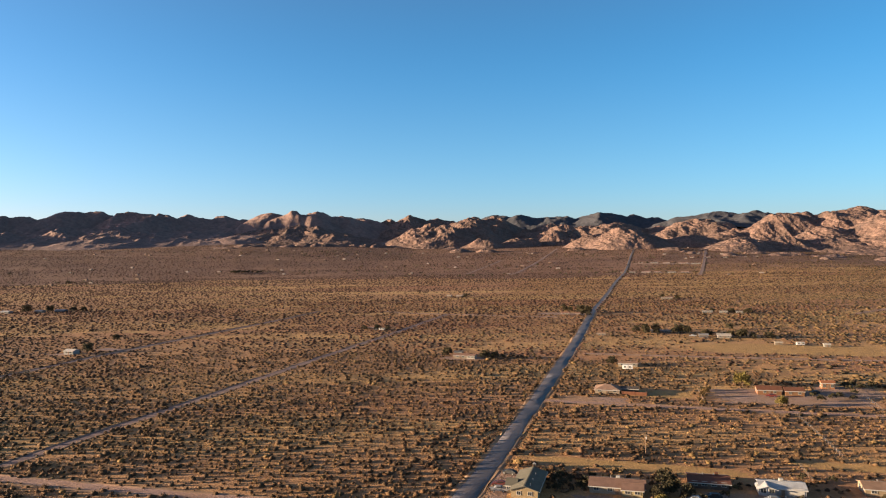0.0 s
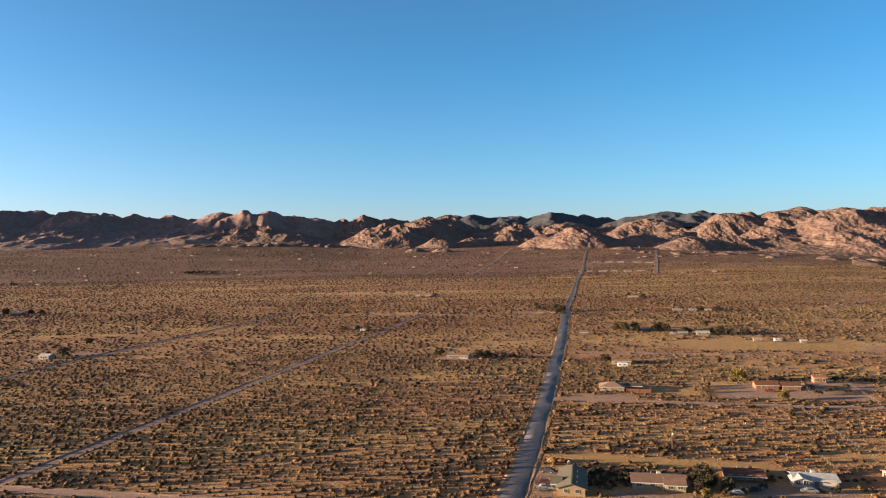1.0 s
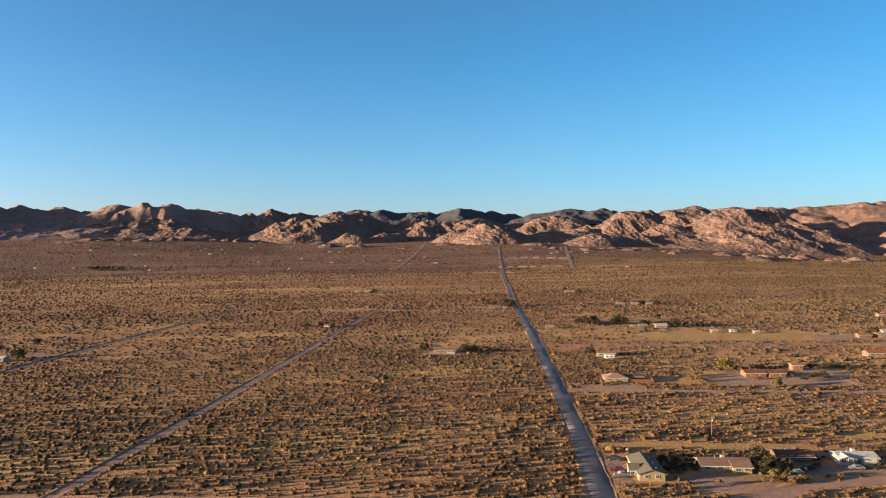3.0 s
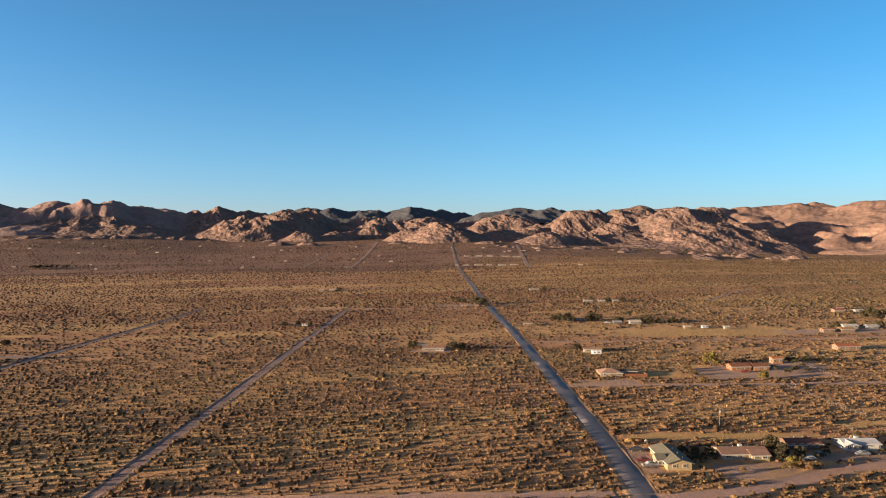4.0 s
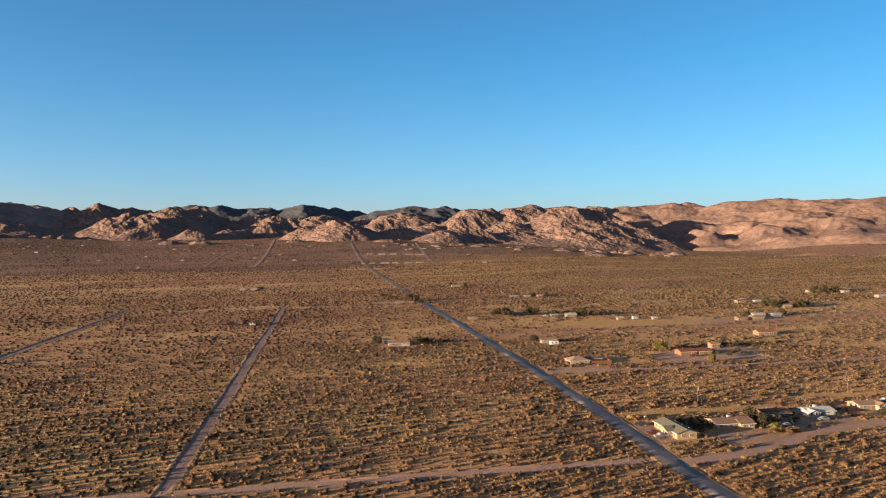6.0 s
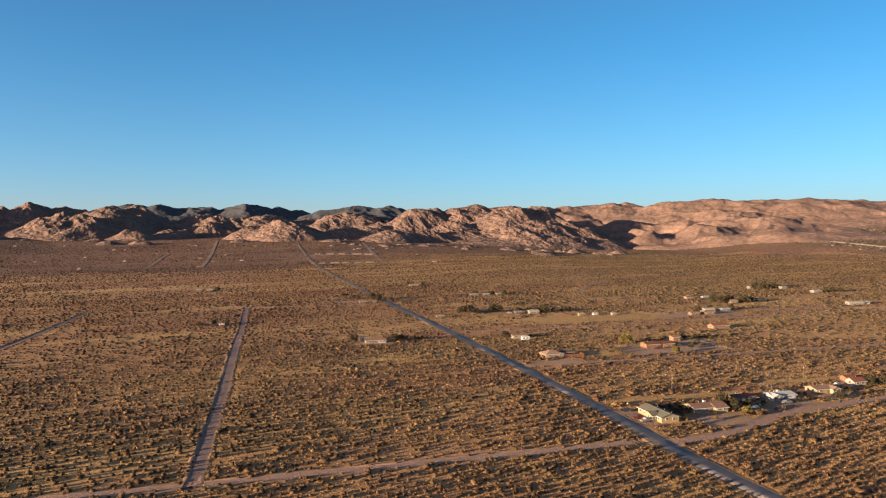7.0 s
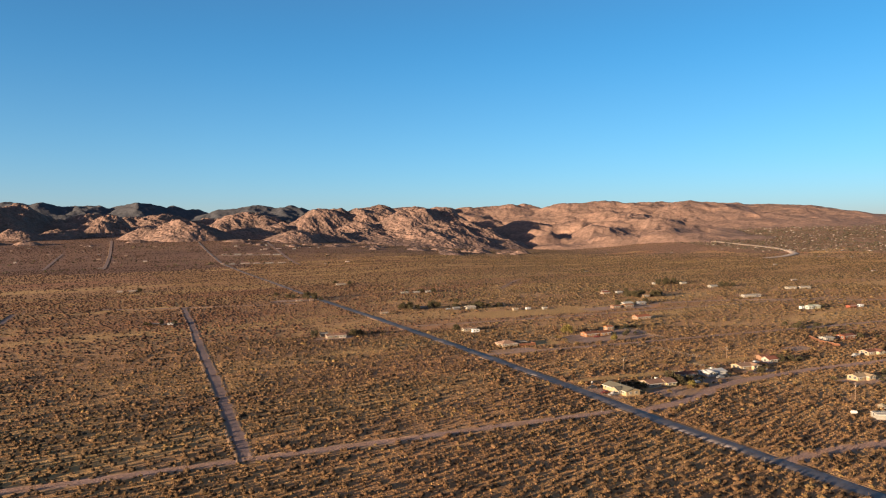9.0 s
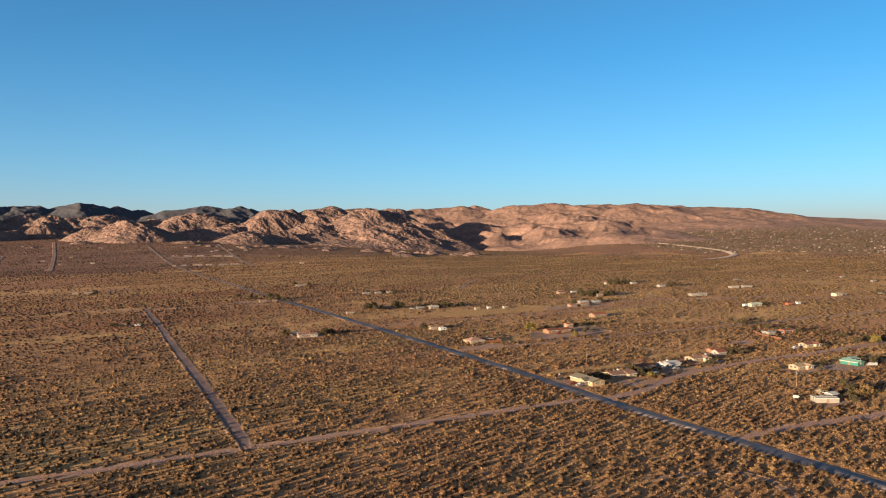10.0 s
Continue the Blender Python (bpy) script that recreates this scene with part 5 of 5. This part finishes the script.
SHRUBS_ROW = [(33, 203, 1.1), (36, 207, 1.0), (34, 212, 0.9), (41, 203, 1.1), (52, 195.5, 0.7), (60, 196, 1.2), (64, 192, 0.9), (95, 190, 0.8), (76, 194, 0.9), (130, 190, 0.9), (161, 305, 1.3), (168, 309, 1.2), (173, 312, 1.1), (162, 314, 1.0), (187, 333, 1.3), (192, 336, 1.2), (198, 330, 1.1), (205, 326, 0.9), (120, 331, 0.9), (70, 98, 1.2), (74, 101, 1.3), (66, 96, 1.0), (92, 103, 1.2), (165, 136, 1.2), (172, 126, 1.3), (176, 120, 1.2), (182, 112, 1.3), (195, 116, 1.2), (118, 150, 0.9), (240, 150, 1.3), (250, 152, 1.4), (214, 160, 1.0)]
SHRUBS_YARDS = [(264, 210, 1.2), (271, 204, 1.2), (36, 441, 0.9), (42, 440, 0.9), (48, 440, 0.8), (31.0, 200.0, 1.0), (38.0, 201.0, 1.1), (40.0, 206.0, 1.0), (32.0, 208.0, 1.0), (30.0, 214.0, 0.9), (43.0, 210.0, 0.9), (46.0, 208.0, 0.8), (186.0, 327.0, 1.1), (192.0, 329.0, 1.2), (200.0, 334.0, 1.2), (208.0, 331.0, 1.0), (176.0, 307.0, 1.0), (183.0, 318.0, 1.0), (58.0, 190.0, 0.9), (69.0, 191.0, 0.8), (155.0, 186.0, 1.0), (150.0, 190.0, 1.1), (163.0, 187.0, 1.1), (108.0, 186.0, 0.8), (104.0, 208.0, 0.9), (112.0, 206.0, 0.8), (245.0, 139.0, 1.4), (253.0, 143.0, 1.5), (262.0, 140.0, 1.4)]
SHRUBS_EAST = [(270.0, 147.0, 1.3), (188.0, 121.0, 1.2), (180.0, 130.0, 1.1), (86.0, 104.0, 1.2), (90.0, 96.0, 1.2), (97.0, 98.0, 1.0), (130.0, 133.0, 1.0), (140.0, 136.0, 0.9)]
place(SHRUB, SHRUBS_ROW + SHRUBS_YARDS + SHRUBS_EAST)
g3 = np.random.default_rng(8)
wash = [(float(248 + 50 * k / 22 + 9 * a), float(118 + 150 * k / 22 + 7 * b), 0.8 + 0.6 * abs(float(a))) for k, (a, b) in enumerate(g3.normal(0, 0.6, (22, 2)))]
place(tree(2.6, 2.0, 0.1, M_LEAF, "dark shrub along a dry wash", 17, 9, 60, 0.18, 0.15, "shrub", "shrub"), wash)
DRY = tree(2.0, 1.7, 0.08, M_DRYBUSH, "rounded golden dry bush", 21, 8, 60, 0.15, 0.2, "bush", "bush")
place(DRY, [(86, 97, 1.9), (80, 99, 1.6), (93, 101, 1.7), (103, 92, 1.6), (76.5, 185, 0.7), (63, 184, 0.9), (53, 186, 0.9), (38, 187, 0.8), (110, 303, 1.1), (115, 318, 1.2), (119, 326, 1.2), (123, 332, 1.0), (78, 113, 1.2), (96, 92, 1.1), (101, 88, 1.2), (46, 97, 1.0)])
g2 = np.random.default_rng(12)
spots = [(float(a), float(b), 0.9 + 0.5 * float(c)) for a, b, c in zip(g2.uniform(-595, -510, 16), g2.uniform(1980, 2010, 16), g2.uniform(0, 1, 16))]
for hx, hy, hl in SCHOOL:                            # shade trees before and between the school's buildings
    spots += [(hx + float(a) * (hl + 6), hy + float(b), 0.6 + 0.25 * float(c)) for a, b, c in g2.uniform(-1, 1, (4, 3)) * (1, 13, 1) if abs(b) > 10]
    spots.append((hx + hl + 5, hy - 3, 0.8))
spots += [(hx + 9 - 18 * (k % 2), hy + 3 * (k % 3), 0.55 + 0.12 * (k % 4)) for k, (hx, hy) in enumerate(FAR_A + FAR_B) if k % 5 != 4]
T_FAR = tree(6.0, 4.0, 0.3, M_LEAF, "dark tree of a far grove", 31, 9, 36, 0.5)
place(T_FAR, spots)


# ---- poles, tanks, cars, small things ----
def utility_pole(x, y, tall, rot):
    ob = thing("utility_pole", x, y, TURN_Z + rot, "weathered wooden utility pole with a crossarm", "utility pole", "utility poles")
    part("pole", tube((0, 0, -0.4), (0, 0, tall), 0.13, 0.09, 9), M_WOOD, ob)
    arm = part("crossarm", box(-1.2, 1.2, -0.06, 0.06, tall - 0.7, tall - 0.55), M_WOOD, ob)
    for s in (-1.05, -0.4, 0.4, 1.05):
        part("insulator", tube((s, 0, tall - 0.55), (s, 0, tall - 0.38), 0.05, 0.04, 6), M_TRIM, arm, "pale insulator")
    part("transformer", tube((0.28, 0, tall - 1.9), (0.28, 0, tall - 1.1), 0.2, 0.2, 10), M_METAL, ob, "grey transformer can")


for px, py, ph in [(65.3, 233.0, 7.0), (83.0, 126.5, 7.5), (139, 217, 7.0), (214, 199, 7.0)]:
    utility_pole(px, py, ph, 0)


def propane_tank(x, y, rot, l, r):
    ob = thing("propane_tank", x, y, TURN_Z + rot, "white rounded storage tank on short legs", "tank")
    bm = tube((-l / 2, 0, r + 0.35), (l / 2, 0, r + 0.35), r, r, 16)
    bmesh.ops.bevel(bm, geom=[e for e in bm.edges if abs(e.verts[0].co.x - e.verts[1].co.x) < 0.01], offset=r * 0.45, segments=4, affect="EDGES")
    part("tank", bm, M_TRIM, ob)
    part("dome", tube((0, 0, 2 * r + 0.3), (0, 0, 2 * r + 0.5), 0.2, 0.16, 10), M_METAL, ob)
    for s in (-1, 1):
        part("leg", box(s * l * 0.3 - 0.1, s * l * 0.3 + 0.1, -r * 0.7, r * 0.7, -0.05, 0.6), M_METAL, ob)


propane_tank(57.6, 117.0, -45, 2.5, 0.65)
house(61.0, 106.5, 10.5, 6.2, (0.52, 0.49, 0.44), (0.42, 0.40, 0.37), "white box-shaped mobile home beside a road", 2.1, 0.25, "x", -30, win="SWN", door="S", vents=1, over=0.12, name="mobile_home", category="house", group="mobile homes")
house(69.0, 106.8, 4.5, 4.0, (0.40, 0.41, 0.43), (0.44, 0.45, 0.47), "light metal awning shed beside the trailer", 2.6, 0.5, "x", win="", door="", vents=0, name="shed", category="shed", group="sheds")
house(75.5, 113.5, 2.4, 2.4, (0.26, 0.22, 0.16), (0.22, 0.19, 0.14), "small round-roofed drab hut", 1.5, 0.9, "x", win="", door="", vents=0, hip=0.95, name="hut", category="shed", group="sheds", over=0.1)
car(163.0, 118.5, 40, (0.55, 0.55, 0.55), "white van parked beside the turquoise house", "van")
car(19.0, 215.0, 60, (0.03, 0.03, 0.035), "black car parked in a bare yard")
car(14.6, 199.6, 80, (0.50, 0.50, 0.52), "silver pickup parked beside the cream house", "pickup")
car(15.2, 204.6, 78, (0.22, 0.05, 0.04), "dark red car parked beside the cream house")
car(66.5, 191.2, 70, (0.62, 0.66, 0.72), "light silver car in front of a brown house")
car(72.5, 193.5, 80, (0.05, 0.05, 0.055), "dark car in the shade of a brown house")
car(87.5, 191.0, 75, (0.36, 0.38, 0.42), "silver car in front of a white house")
car(91.5, 190.5, 70, (0.03, 0.03, 0.03), "black car in front of a white house")
car(118.0, 187.5, 72, (0.04, 0.04, 0.05), "black pickup in front of a tan house", "pickup")
car(122.5, 187.0, 70, (0.28, 0.27, 0.26), "grey car in front of a tan house")
car(138.0, 199.5, 80, (0.66, 0.68, 0.70), "white pickup beside a house", "pickup")
car(194.0, 170.0, 74, (0.60, 0.60, 0.62), "silver van parked in a sandy yard", "van")
car(144.5, 315.8, 75, (0.30, 0.05, 0.04), "dark red car in front of the orange-brown house")
car(166.5, 321.0, 80, (0.05, 0.05, 0.055), "black car beside the orange-brown house")
car(184.0, 527.0, 70, (0.55, 0.56, 0.60), "silver pickup beside a ranch house", "pickup")
car(-57.0, 601.0, 70, (0.04, 0.04, 0.05), "dark pickup between a cabin and a trailer", "pickup")
car(191.0, 338.0, 40, (0.45, 0.48, 0.55), "silver car beside the orange house")
for k, (ax, ay, al, aw) in enumerate([(-14, 184, 5, 4), (0.5, 175.5, 5, 4), (-22, 107, 5, 4)]):
    yard(ax, ay, al, aw, M_BERM, "sandy apron at a road junction", 24 + k)
propane_tank(27.5, 222.5, 10, 1.1, 0.3)


def wire_fence(points, gap, label):
    ob = thing("fence", *points[0], 0, label, "fence", "fences")
    (ax, ay), (bx, by) = points
    run, turn = math.hypot(bx - ax, by - ay), math.degrees(math.atan2(by - ay, bx - ax))
    n = int(run / gap)
    for k in range(n + 1):
        part("post", shared(("post",), lambda: tube((0, 0, -0.2), (0, 0, 1.35), 0.07, 0.06, 6), M_WOOD), M_WOOD, ob, m=pose((bx - ax) * k / n, (by - ay) * k / n, 0))
    for h in (0.5, 0.9, 1.25):
        part("wire", tube((0, 0, h), (bx - ax, by - ay, h), 0.02, 0.02, 4), M_METAL, ob, "thin metal wire")


wire_fence([(138, 279), (125.3, 225)], 3.0, "post-and-wire fence across the scrub")
wire_fence([(108.8, 219), (105.3, 204.6)], 2.4, "post-and-wire fence beside a yard")
wire_fence([(118, 333), (111, 305)], 2.4, "post-and-wire fence round a bare yard")
wire_fence([(190, 332), (175, 284)], 2.6, "post-and-rail fence beside a dirt yard")
wire_fence([(-297, 488), (-271, 485)], 2.6, "pale rail fence near a mobile home")
wire_fence([(129, 178.5), (150, 173)], 2.2, "low picket fence along the dirt road")


def roadside_sign(x, y):
    ob = thing("road_sign", x, y, 20, "small white sign on a post at the junction", "sign")
    part("post", tube((0, 0, -0.2), (0, 0, 2.0), 0.05, 0.05, 6), M_METAL, ob)
    part("plate", box(-0.45, 0.45, -0.03, -0.01, 1.3, 2.1, 0.008), M_TRIM, ob, "white plate")


roadside_sign(-25.0, 110.3)
roadside_sign(-12.5, 184.5)
